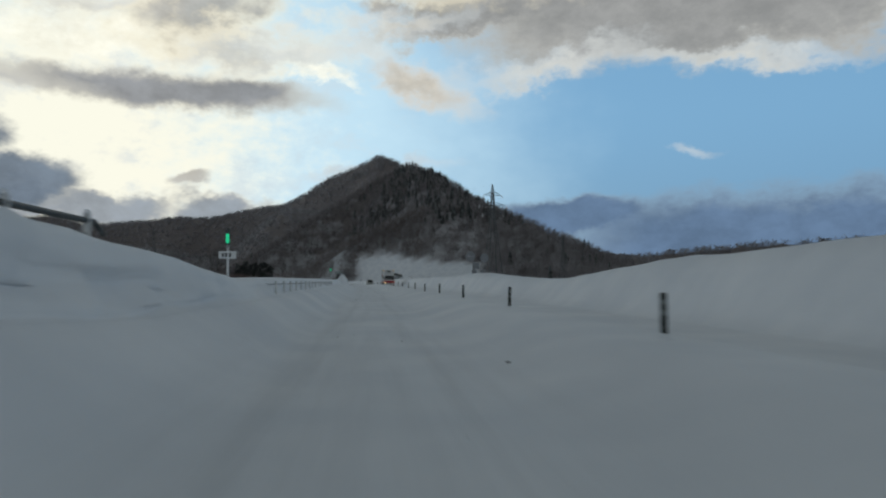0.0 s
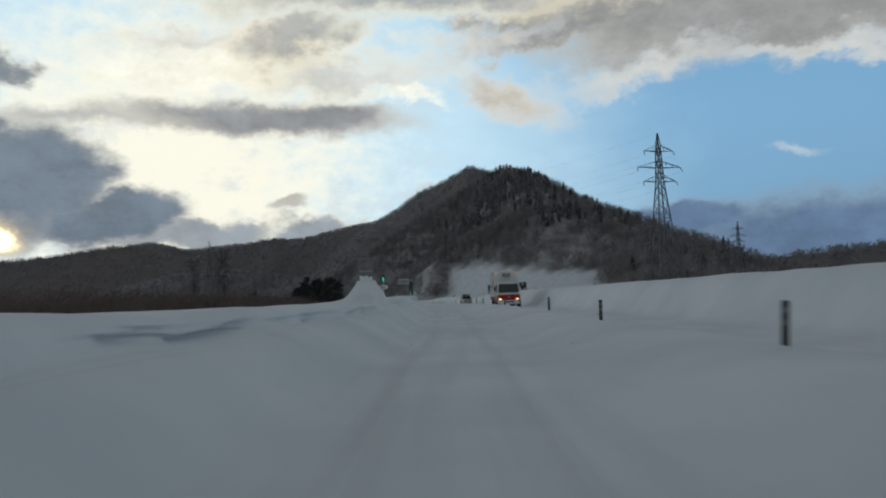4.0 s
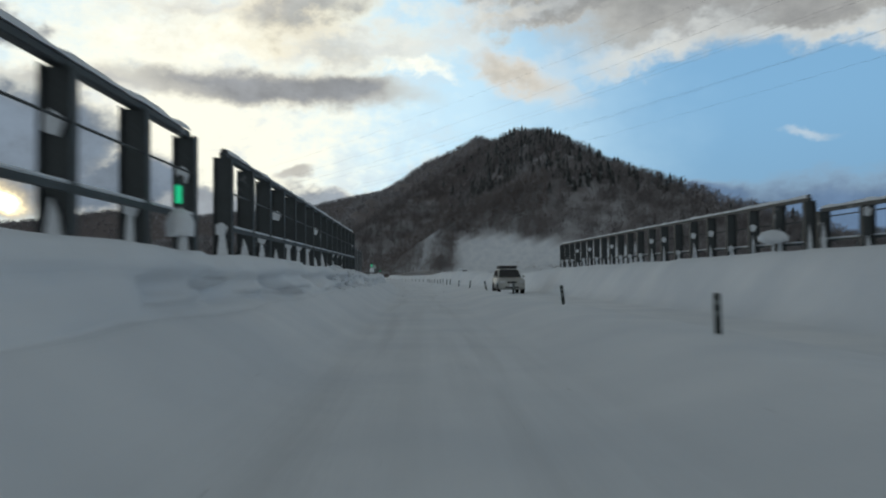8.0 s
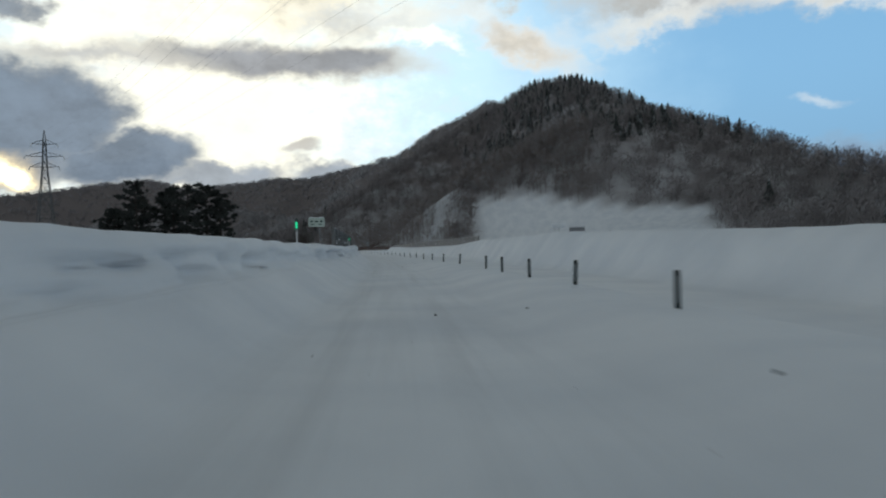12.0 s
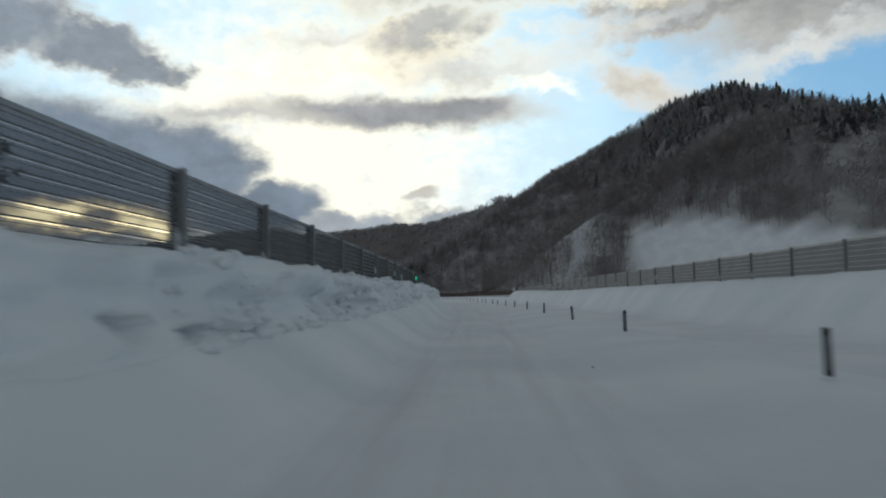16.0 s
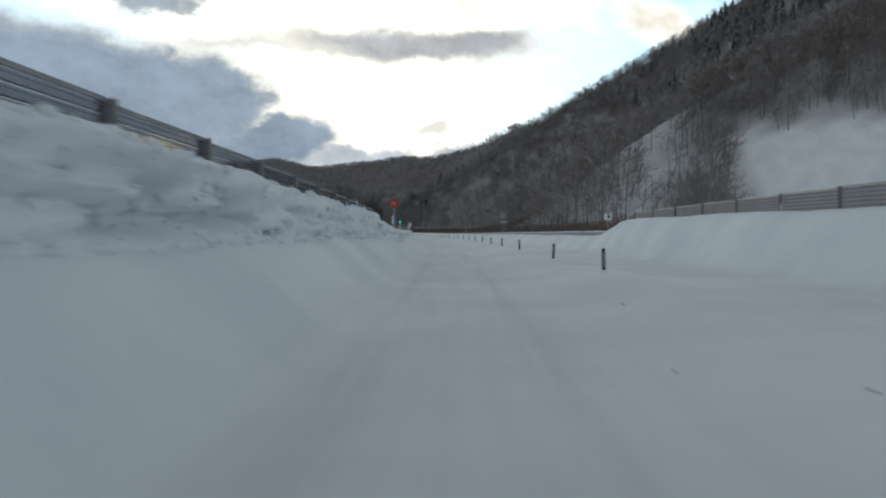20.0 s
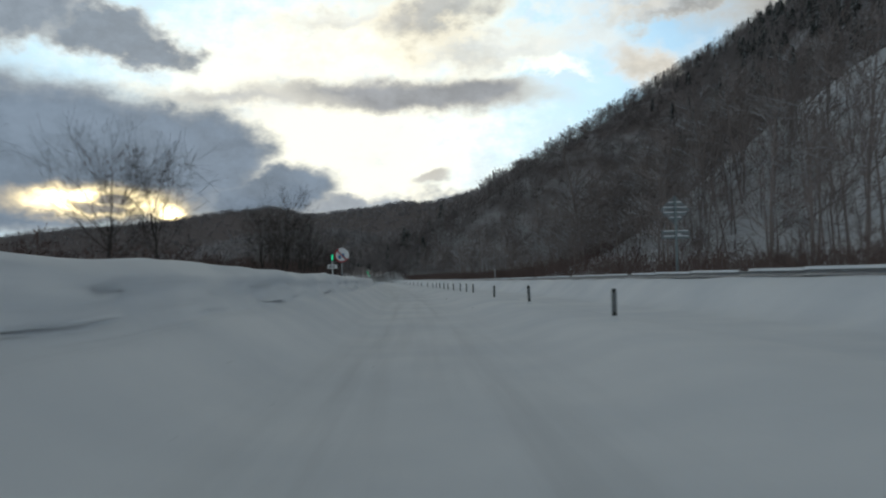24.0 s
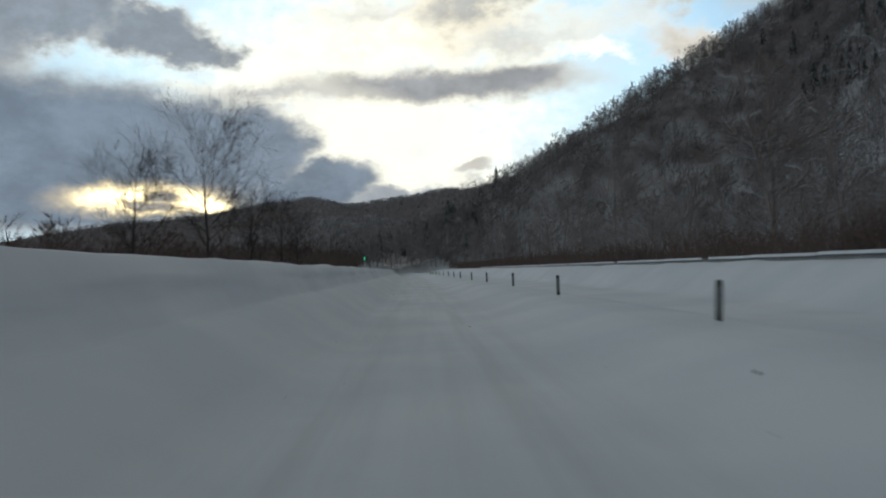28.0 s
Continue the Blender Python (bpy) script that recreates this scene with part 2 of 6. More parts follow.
# each hill: x, y, height, two spreads, turn
HILLS = [
    (-19.68, 768.75, 88.32, 42.67, 186.96, 0.159),
    (42.20, 818.82, 41.25, 234.40, 92.47, -1.225),
    (-93.53, 942.36, 54.16, 79.13, 221.58, 0.389),
    (85.64, 603.59, 58.49, 36.94, 125.92, 0.263),
    (-150.02, 865.22, 50.35, 94.58, 27.88, 0.969),
    (-224.48, 1574.23, 141.23, 50.06, 321.11, -0.108),
    (-998.95, 2603.20, 215.02, 179.09, 412.93, -1.307),
    (646.13, 1159.43, 60.00, 48.00, 378.80, -1.910),
    (-246.30, 2207.57, 332.87, 420.00, 133.51, -0.896),
    (-1573.92, 2098.49, 149.27, 74.85, 404.50, -0.460),
    (-52.60, 573.69, 45.39, 50.21, 26.00, 0.419),
    (215.37, 738.05, -82.94, 196.20, 237.02, -0.813),
    (-458.46, 1387.29, 14.89, 125.31, 98.07, -0.311),
    (-606.67, 1361.97, 58.87, 136.14, 154.26, -0.128),
    (-1196.41, 2437.09, 26.20, 151.87, 37.96, -0.828),
    (-323.53, 1327.61, 22.51, 56.40, 138.34, 0.633),
    (-740.33, 2066.33, 60.00, 44.00, 309.77, 0.305),
    (-25.51, 932.29, 33.18, 26.00, 31.75, -0.032),
    (558.51, 1703.46, 47.53, 390.64, 230.07, -1.042),
    (-97.00, 625.00, 24.00, 24.00, 42.00, 0.250),
]


def crown_height(x, y):
    """Height of the woods' tops over the valley floor."""
    z = 0.0
    for x0, y0, a, sx, sy, th in HILLS:
        c, s = math.cos(th), math.sin(th)
        p, q = ((x - x0) * c + (y - y0) * s) / sx, (-(x - x0) * s + (y - y0) * c) / sy
        z = z + a * np.exp(-0.5 * (p * p + q * q))
    return z


TREE_H = 9.0


def hill_height(x, y):
    t = crown_height(x, y)
    return np.maximum(np.where(t > 2 * TREE_H, t - TREE_H, np.where(t > 0, t * t / (4 * TREE_H), 0.0)), -1.0)


LEFT_S = [-60, 0, 6, 18, 40, 70, 96, 107.2, 109.0, 111.5, 119, 150, 165, 178, 200, 208, 225, 270, 300, 330, 360, 374, 410, 430, 442, 452, 490, 530, 570, 640, 900]
LEFT_Z = [2.0, 2.0, 1.92, 1.36, 1.39, 1.36, 1.18, 1.16, 1.18, 1.22, 1.30, 1.48, 1.68, 1.66, 1.52, 1.36, 1.52, 1.57, 1.60, 1.80, 2.0, 2.1, 2.15, 2.05, 1.62, 1.52, 1.60, 1.60, 1.64, 1.60, 1.5]
RIGHT_S = [-60, 10, 25, 40, 60, 72, 90, 140, 180, 214, 235, 262, 285, 318, 338, 400, 430, 444, 450, 500, 580, 900]
RIGHT_Z = [2.2, 2.2, 2.0, 1.30, 1.55, 2.0, 1.7, 1.75, 1.9, 1.85, 1.45, 1.7, 2.2, 2.15, 1.75, 1.7, 2.0, 2.05, 1.15, 1.15, 1.12, 1.15]


def sm(x, a, b):
    t = np.clip((x - a) / (b - a), 0, 1)
    return t * t * (3 - 2 * t)


def bank_rough(s):
    return np.interp(s, [0, 12, 18, 66, 76, 150, 190, 225, 262, 290, 440, 456, 510, 540, 900], [0.6, 0.6, 0.12, 0.12, 0.5, 0.5, 1.1, 1.1, 0.6, 1.35, 1.35, 0.9, 0.65, 0.2, 0.1])


def bank_bulge(s, u, z):
    """How far the layered face of the near bank juts out over the lane; under its crust the snow is hollowed out."""
    top = np.interp(s, LEFT_S, LEFT_Z)
    foot = np.maximum(np.clip(top - 0.5, 0.35, 0.72), np.minimum(top - 1.05, 1.05)) + 0.18
    h = (z - foot) / np.maximum(top - foot, 0.25)
    layer = np.tanh(4 * vnoise(s * 0.11, z * 5.5 + 0.6 * vnoise(s * 0.35, z * 2, 62), 61)) * 0.09
    lump = (1 - 2 * np.abs(vnoise(s * 0.7, z * 3.2, 63))) * 0.12 + vnoise(s * 1.9, z * 7.0, 64) * 0.07 + (1 - 2 * np.abs(vnoise(s * 2.6, z * 4.5, 65))) * 0.07
    cave = sm(0.6 * vnoise(s * 0.33, h * 1.0, 66) + 0.75 * vnoise(s * 1.05, h * 2.4, 67) + 0.5 * vnoise(s * 2.4, h * 4.5, 68), -0.05, 0.45)
    hollow = cave * sm(h, 0.0, 0.16) * (1 - sm(h, 0.42, 0.72))
    lip = 0.12 * sm(h, 0.5, 0.72) * (1 - sm(h, 0.86, 1.05)) * (0.6 + 0.8 * vnoise(s * 0.8, h, 69))
    return ((layer + lump) * 0.9 + lip - 0.55 * hollow) * np.exp(-((u + 2.90) / 0.36) ** 4) * bank_rough(s) / 1.2


def snow_height(s, u):
    """The snow over the valley floor, in the road's own measures."""
    s, u = np.asarray(s, float), np.asarray(u, float)
    left, right = np.interp(s, LEFT_S, LEFT_Z), np.interp(s, RIGHT_S, RIGHT_Z)
    rough = bank_rough(s)
    edge = fbm(s * 0.30, u * 0.0 + 3.1, 5)
    wide = fbm(s * 0.07, u * 0.0 + 1.7, 6, 2)
    z = 0.18 + grade_z(s)
    # the lane's packed snow with two worn tracks
    z = z - 0.014 * (np.exp(-((u - 0.78) / 0.17) ** 2) + np.exp(-((u + 0.78) / 0.17) ** 2)) * (0.75 + 0.25 * vnoise(s * 0.5, u, 9))
    # berm along the posts, then the other lane
    berm = np.interp(s, [0, 150, 200, 270, 320, 400, 470, 900], [0.40, 0.40, 0.33, 0.30, 0.20, 0.20, 0.33, 0.33])
    z = z + berm * sm(u, 1.3, 3.1) - (berm + 0.02) * sm(u, 3.9, 5.2)
    # bank on the lane's own side: a smooth ramp, then a ragged cut face
    ramp = np.maximum(np.clip(left - 0.5, 0.35, 0.72), np.minimum(left - 1.05, 1.05))
    foot = ramp * sm(u, -1.15 + 0.12 * wide, -2.70)
    face = np.maximum(left - 0.18 - ramp, 0.1) * sm(u, -2.60 + 0.08 * wide, -3.06 + 0.06 * wide)
    z = z + foot + face + 0.04 * edge * sm(u, -2.6, -3.2) * rough
    z = z - (left - 1.0) * sm(u, -4.6, -8.5)
    # dents and slid crumbs on the ramp below the face
    dent = sm(vnoise(s * 1.5, u * 2.4, 81) + 0.6 * vnoise(s * 3.3, u * 5.0, 82), 0.25, 0.8)
    z = z - 0.022 * dent * sm(u, -1.1, -1.6) * sm(u, -2.65, -2.5) * np.minimum(rough, 1.0)
    # the drift heaped round the fence end
    z = z + 0.78 * np.exp(-((s - 110.0) / np.where(s < 110, 1.4, 3.0)) ** 2 - ((u + 3.25) / 0.75) ** 2)
    # crusts and broken layers lying along the cut face
    inface = np.exp(-((u + 2.80) / 0.42) ** 4) * rough
    lump = (1 - 2 * np.abs(vnoise(s * 0.45, u * 4.0, 21))) * 0.11 + (1 - 2 * np.abs(vnoise(s * 1.1, u * 6.0, 22))) * 0.09 + vnoise(s * 2.6, u * 9.0, 23) * 0.05
    shelf = 0.09 * np.tanh(5 * vnoise(s * 0.12, u * 5.2 + 0.3 * vnoise(s * 0.5, u, 25), 24))
    z = z + 0.15 * inface * (lump + shelf)
    # the far side's bank
    z = z + (right - 0.16) * sm(u, 8.1 + 0.2 * wide, 9.9) - (right - 0.9) * sm(u, 11.6, 17.0)
    z = z + 0.05 * fbm(s * 0.35, u * 0.35, 31, 3) * sm(np.abs(u - 3.3), 3.4, 8.0)
    z = z + 0.006 * fbm(s * 1.2, u * 2.4, 41, 3)
    z = z + 0.5 * fbm(s * 0.02, u * 0.02, 51, 3) * sm(np.abs(u - 3.3), 16.0, 60.0)
    return z


def ground_height(s, u):
    x, y = road(s, u)
    return snow_height(s, u) + hill_height(x, y) * np.maximum(sm(np.abs(u - 3.3), 7.0, 16.0), sm(s, 780.0, 900.0))


def clearing(x, y, z):
    """1 on the open snow slope at the hill's foot, and on the bare gully of the knoll beside the road."""
    edge = 5 * vnoise(y * 0.08, x * 0.06, 4)
    cut = z + 1.6 * vnoise(x * 0.09, y * 0.09, 3) + 0.12 * np.maximum(x + 35, 0)
    slope = sm(x + edge, -67.0, -62.0) * (1 - sm(x + edge, 24.0, 31.0)) * (1 - sm(cut, 20.0, 22.5)) * (y < 650)

    def oval(x0, y0, along, across, turn):
        c, q = math.cos(radians(turn)), math.sin(radians(turn))
        p, r = (x - x0) * q + (y - y0) * c, (x - x0) * c - (y - y0) * q
        return sm((p / along) ** 2 + (r / across) ** 2 + 0.35 * vnoise(x * 0.12, y * 0.12, 14), 1.15, 0.8)
    bare = oval(-100, 604, 24, 13, -15)
    return np.maximum(slope, bare * sm(z, 3.0, 6.0) * 0.92)

# ---- materials ----


def material(name, base, rough=0.7, metal=0.0, vary=0.25, scale=3.0, fine=30.0, bump=0.0, dirt=None, emit=None, spec=0.5, stretch=(1, 1, 1)):
    """Principled surface whose colour wanders at two scales, with optional stains and relief."""
    m = bpy.data.materials.new(name)
    m.use_nodes = True
    nt = m.node_tree
    N, K = nt.nodes.new, nt.links.new
    b = nt.nodes["Principled BSDF"]
    tc = N("ShaderNodeTexCoord")
    mp = N("ShaderNodeMapping")
    mp.inputs["Scale"].default_value = stretch
    K(tc.outputs["Object"], mp.inputs[0])
    n1, n2 = N("ShaderNodeTexNoise"), N("ShaderNodeTexNoise")
    for n, sc, d in ((n1, scale, 4.0), (n2, fine, 3.0)):
        n.inputs["Scale"].default_value, n.inputs["Detail"].default_value = sc, d
        K(mp.outputs[0], n.inputs["Vector"])
    add = N("ShaderNodeMath")
    add.operation = "ADD"
    K(n1.outputs[0], add.inputs[0]), K(n2.outputs[0], add.inputs[1])
    ramp = N("ShaderNodeMapRange")
    ramp.inputs[1].default_value, ramp.inputs[2].default_value = 0.6, 1.4
    K(add.outputs[0], ramp.inputs[0])
    mix = N("ShaderNodeMix")
    mix.data_type = "RGBA"
    K(ramp.outputs[0], mix.inputs[0])
    mix.inputs[6].default_value = (*[c * (1 - vary) for c in base], 1)
    mix.inputs[7].default_value = (*[min(1.0, c * (1 + vary)) for c in base], 1)
    col = mix.outputs[2]
    if dirt:
        st = N("ShaderNodeMapRange")
        st.inputs[1].default_value, st.inputs[2].default_value = dirt[1], dirt[1] + 0.12
        K(n1.outputs[0], st.inputs[0])
        mx = N("ShaderNodeMix")
        mx.data_type = "RGBA"
        K(st.outputs[0], mx.inputs[0]), K(col, mx.inputs[6])
        mx.inputs[7].default_value = (*dirt[0], 1)
        col = mx.outputs[2]
    K(col, b.inputs["Base Color"])
    rr = N("ShaderNodeMapRange")
    rr.inputs[3].default_value, rr.inputs[4].default_value = max(0.02, rough - 0.1), min(1, rough + 0.1)
    K(n2.outputs[0], rr.inputs[0]), K(rr.outputs[0], b.inputs["Roughness"])
    b.inputs["Metallic"].default_value = metal
    b.inputs["Specular IOR Level"].default_value = spec
    if bump:
        bp = N("ShaderNodeBump")
        bp.inputs["Strength"].default_value, bp.inputs["Distance"].default_value = bump, 0.02
        K(n2.outputs[0], bp.inputs["Height"]), K(bp.outputs[0], b.inputs["Normal"])
    if emit:
        b.inputs["Emission Color"].default_value, b.inputs["Emission Strength"].default_value = (*emit[0], 1), emit[1]
    return m


def snow_topped(m, amount=0.5, white=1.0):
    """Snow caught on the upper sides of a rough surface."""
    nt = m.node_tree
    N, K = nt.nodes.new, nt.links.new
    b = nt.nodes["Principled BSDF"]
    src = b.inputs["Base Color"].links[0].from_socket
    geo, sp, no, ad, mr, mx = N("ShaderNodeNewGeometry"), N("ShaderNodeSeparateXYZ"), N("ShaderNodeTexNoise"), N("ShaderNodeMath"), N("ShaderNodeMapRange"), N("ShaderNodeMix")
    tc = N("ShaderNodeTexCoord")
    K(tc.outputs["Object"], no.inputs["Vector"])
    no.inputs["Scale"].default_value, no.inputs["Detail"].default_value = 0.35, 5.0
    K(geo.outputs["Normal"], sp.inputs[0])
    ad.operation = "MULTIPLY_ADD"
    K(no.outputs[0], ad.inputs[0])
    ad.inputs[1].default_value = 2.0
    K(sp.outputs[2], ad.inputs[2])
    mr.inputs[1].default_value, mr.inputs[2].default_value = 2.15 - amount, 2.45 - amount
    K(ad.outputs[0], mr.inputs[0])
    mx.data_type = "RGBA"
    K(mr.outputs[0], mx.inputs[0]), K(src, mx.inputs[6])
    mx.inputs[7].default_value = (0.62 * white, 0.65 * white, 0.69 * white, 1)
    K(mx.outputs[2], b.inputs["Base Color"])
    return m


def snow_ground():
    """Snow: wind-packed in the fields, worn along the lane's tracks, thin over leaf litter in the woods."""
    m = bpy.data.materials.new("snow_ground")
    m.use_nodes = True
    nt = m.node_tree
    N, K = nt.nodes.new, nt.links.new
    b = nt.nodes["Principled BSDF"]
    plan, wood, tc = N("ShaderNodeAttribute"), N("ShaderNodeAttribute"), N("ShaderNodeTexCoord")
    plan.attribute_name, wood.attribute_name = "plan", "wood"

    def noise_of(vec, scale, detail, stretch=None):
        n = N("ShaderNodeTexNoise")
        n.inputs["Scale"].default_value, n.inputs["Detail"].default_value = scale, detail
        if stretch:
            mp = N("ShaderNodeMapping")
            mp.inputs["Scale"].default_value = stretch
            K(vec, mp.inputs[0])
            vec = mp.outputs[0]
        K(vec, n.inputs["Vector"])
        return n.outputs[0]

    def rng(x, a, b_, lo=0.0, hi=1.0):
        n = N("ShaderNodeMapRange")
        K(x, n.inputs[0])
        for i, v in enumerate((a, b_, lo, hi)):
            n.inputs[i + 1].default_value = v
        return n.outputs[0]

    def mth(op, a, b_):
        n = N("ShaderNodeMath")
        n.operation = op
        for i, v in enumerate((a, b_)):
            if isinstance(v, (int, float)):
                n.inputs[i].default_value = v
            else:
                K(v, n.inputs[i])
        return n.outputs[0]

    def mix(f, a, b_):
        n = N("ShaderNodeMix")
        n.data_type = "RGBA"
        if isinstance(f, (int, float)):
            n.inputs[0].default_value = f
        else:
            K(f, n.inputs[0])
        for i, v in ((6, a), (7, b_)):
            if isinstance(v, tuple):
                n.inputs[i].default_value = (*v, 1)
            else:
                K(v, n.inputs[i])
        return n.outputs[2]

    pos = tc.outputs["Object"]
    sp = N("ShaderNodeSeparateXYZ")
    K(plan.outputs["Vector"], sp.inputs[0])
    u = sp.outputs[1]
    broad = noise_of(pos, 0.35, 4.0)
    streak = noise_of(plan.outputs["Vector"], 1.0, 5.0, (0.12, 2.6, 1.0))
    col = mix(rng(broad, 0.35, 0.65), (0.70, 0.735, 0.775), (0.80, 0.825, 0.85))
    # the worn lane: greyer along two tracks, patchy
    lane = mth("MULTIPLY", rng(mth("ABSOLUTE", mth("ADD", u, 0.0), 0.0), 2.2, 1.2), rng(streak, 0.42, 0.62))
    col = mix(mth("MULTIPLY", lane, 0.16), col, (0.50, 0.515, 0.53))
    track = rng(mth("ABSOLUTE", mth("SUBTRACT", mth("ABSOLUTE", u, 0.0), 0.78), 0.0), 0.26, 0.08)
    col = mix(mth("MULTIPLY", mth("MULTIPLY", track, rng(streak, 0.36, 0.6)), 0.12), col, (0.40, 0.41, 0.42))
    # specks of grit by the lane
    grit = rng(noise_of(plan.outputs["Vector"], 1.0, 2.0, (3.0, 9.0, 1.0)), 0.76, 0.80)
    col = mix(mth("MULTIPLY", mth("MULTIPLY", grit, rng(mth("ABSOLUTE", u, 0.0), 2.6, 1.6)), 0.55), col, (0.25, 0.25, 0.25))
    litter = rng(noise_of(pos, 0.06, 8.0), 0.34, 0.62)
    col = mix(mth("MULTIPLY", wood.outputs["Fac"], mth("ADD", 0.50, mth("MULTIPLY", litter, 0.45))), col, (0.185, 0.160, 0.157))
    K(col, b.inputs["Base Color"])
    b.inputs["Roughness"].default_value = 0.75
    b.inputs["Specular IOR Level"].default_value = 0.25
    bp = N("ShaderNodeBump")
    bp.inputs["Strength"].default_value, bp.inputs["Distance"].default_value = 0.5, 0.05
    relief = mth("ADD", mth("MULTIPLY", noise_of(pos, 2.2, 6.0), 1.0), mth("MULTIPLY", streak, 0.4))
    K(relief, bp.inputs["Height"]), K(bp.outputs[0], b.inputs["Normal"])
    return m


SNOW_GROUND = snow_ground()
SNOW = material("caked_snow", (0.74, 0.77, 0.80), 0.8, vary=0.06, scale=2.0, fine=14.0, bump=0.5, spec=0.25)
GALV = material("galvanised_steel", (0.30, 0.31, 0.32), 0.5, 0.6, 0.2, 2.0, 25.0, dirt=((0.55, 0.57, 0.6), 0.62))
DARK_STEEL = material("dark_fence_steel", (0.052, 0.060, 0.062), 0.6, 0.2, 0.3, 2.0, 25.0, dirt=((0.42, 0.44, 0.47), 0.66))
SLAT_STEEL = material("grey_slat_steel", (0.19, 0.195, 0.20), 0.65, 0.1, 0.25, 1.2, 20.0, dirt=((0.40, 0.42, 0.45), 0.66))
TINTED = material("tinted_fence_sheet", (0.20, 0.21, 0.22), 0.35, 0, 0.2, 1.5, 20.0, dirt=((0.5, 0.52, 0.55), 0.70))
FROST = material("frosted_rubber", (0.13, 0.145, 0.15), 0.8, 0, 0.35, 12.0, 70.0)
RUBBER = material("dark_green_rubber", (0.018, 0.026, 0.024), 0.65, 0, 0.3, 8.0, 60.0)
BAND = material("reflective_band", (0.16, 0.18, 0.18), 0.4, 0, 0.2, 10.0, 60.0)
PALE = material("pale_painted_steel", (0.62, 0.64, 0.65), 0.5, 0.1, 0.08, 3.0, 30.0, dirt=((0.75, 0.77, 0.8), 0.64))
GREEN_LED = material("green_lamp", (0.02, 0.4, 0.2), 0.4, emit=((0.02, 1.0, 0.45), 0.40))
SIGN_BACK = material("sign_back_grey", (0.20, 0.21, 0.225), 0.45, 0.3, 0.15, 3.0, 25.0, dirt=((0.6, 0.62, 0.66), 0.60))
SIGN_WHITE = material("sign_white", (0.66, 0.68, 0.69), 0.5, 0, 0.08, 4.0, 30.0)
SIGN_GREEN = material("sign_dark_green", (0.03, 0.075, 0.06), 0.5, 0, 0.2, 4.0, 30.0)
SIGN_RED = material("sign_red", (0.30, 0.022, 0.03), 0.5, 0, 0.15, 4.0, 30.0)
SIGN_TEAL = material("sign_grey_teal", (0.20, 0.25, 0.265), 0.5, 0.2, 0.2, 4.0, 30.0)
SIGN_BLUE = material("sign_blue", (0.07, 0.17, 0.33), 0.5, 0, 0.2, 4.0, 30.0)
LATTICE = material("pylon_steel", (0.10, 0.108, 0.115), 0.6, 0.4, 0.2, 1.0, 12.0)
WIRE = material("wire_dark", (0.05, 0.05, 0.055), 0.6)
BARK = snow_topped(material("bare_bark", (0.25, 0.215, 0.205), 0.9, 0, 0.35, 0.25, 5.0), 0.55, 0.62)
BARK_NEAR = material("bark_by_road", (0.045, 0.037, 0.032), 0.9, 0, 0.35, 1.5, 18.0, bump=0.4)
# haze put into base colours: lifted on the hill, paler and bluer beyond
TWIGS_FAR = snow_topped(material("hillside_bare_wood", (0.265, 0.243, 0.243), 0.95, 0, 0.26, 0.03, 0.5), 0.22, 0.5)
TWIGS_HAZED = material("distant_bare_wood", (0.335, 0.328, 0.338), 0.95, 0, 0.16, 0.012, 0.15)
NEEDLES_DARK = material("dark_fir_needles", (0.040, 0.046, 0.042), 0.9, 0, 0.4, 0.6, 6.0)
NEEDLES = snow_topped(material("dark_conifer", (0.045, 0.052, 0.047), 0.9, 0, 0.35, 0.2, 4.0), 0.38, 0.62)
BRUSH = material("red_brown_brush", (0.135, 0.095, 0.085), 0.95, 0, 0.35, 0.3, 6.0)



def see_through(m, share, tint):
    """Lets part of the light straight through a thin sheet."""
    nt = m.node_tree
    mix, clear = nt.nodes.new("ShaderNodeMixShader"), nt.nodes.new("ShaderNodeBsdfTransparent")
    clear.inputs[0].default_value = (*tint, 1)
    mix.inputs[0].default_value = share
    out = nt.nodes["Material Output"]
    nt.links.new(nt.nodes["Principled BSDF"].outputs[0], mix.inputs[1])
    nt.links.new(clear.outputs[0], mix.inputs[2])
    nt.links.new(mix.outputs[0], out.inputs["Surface"])


see_through(TINTED, 0.66, (0.66, 0.675, 0.69))

# ---- building helpers ----


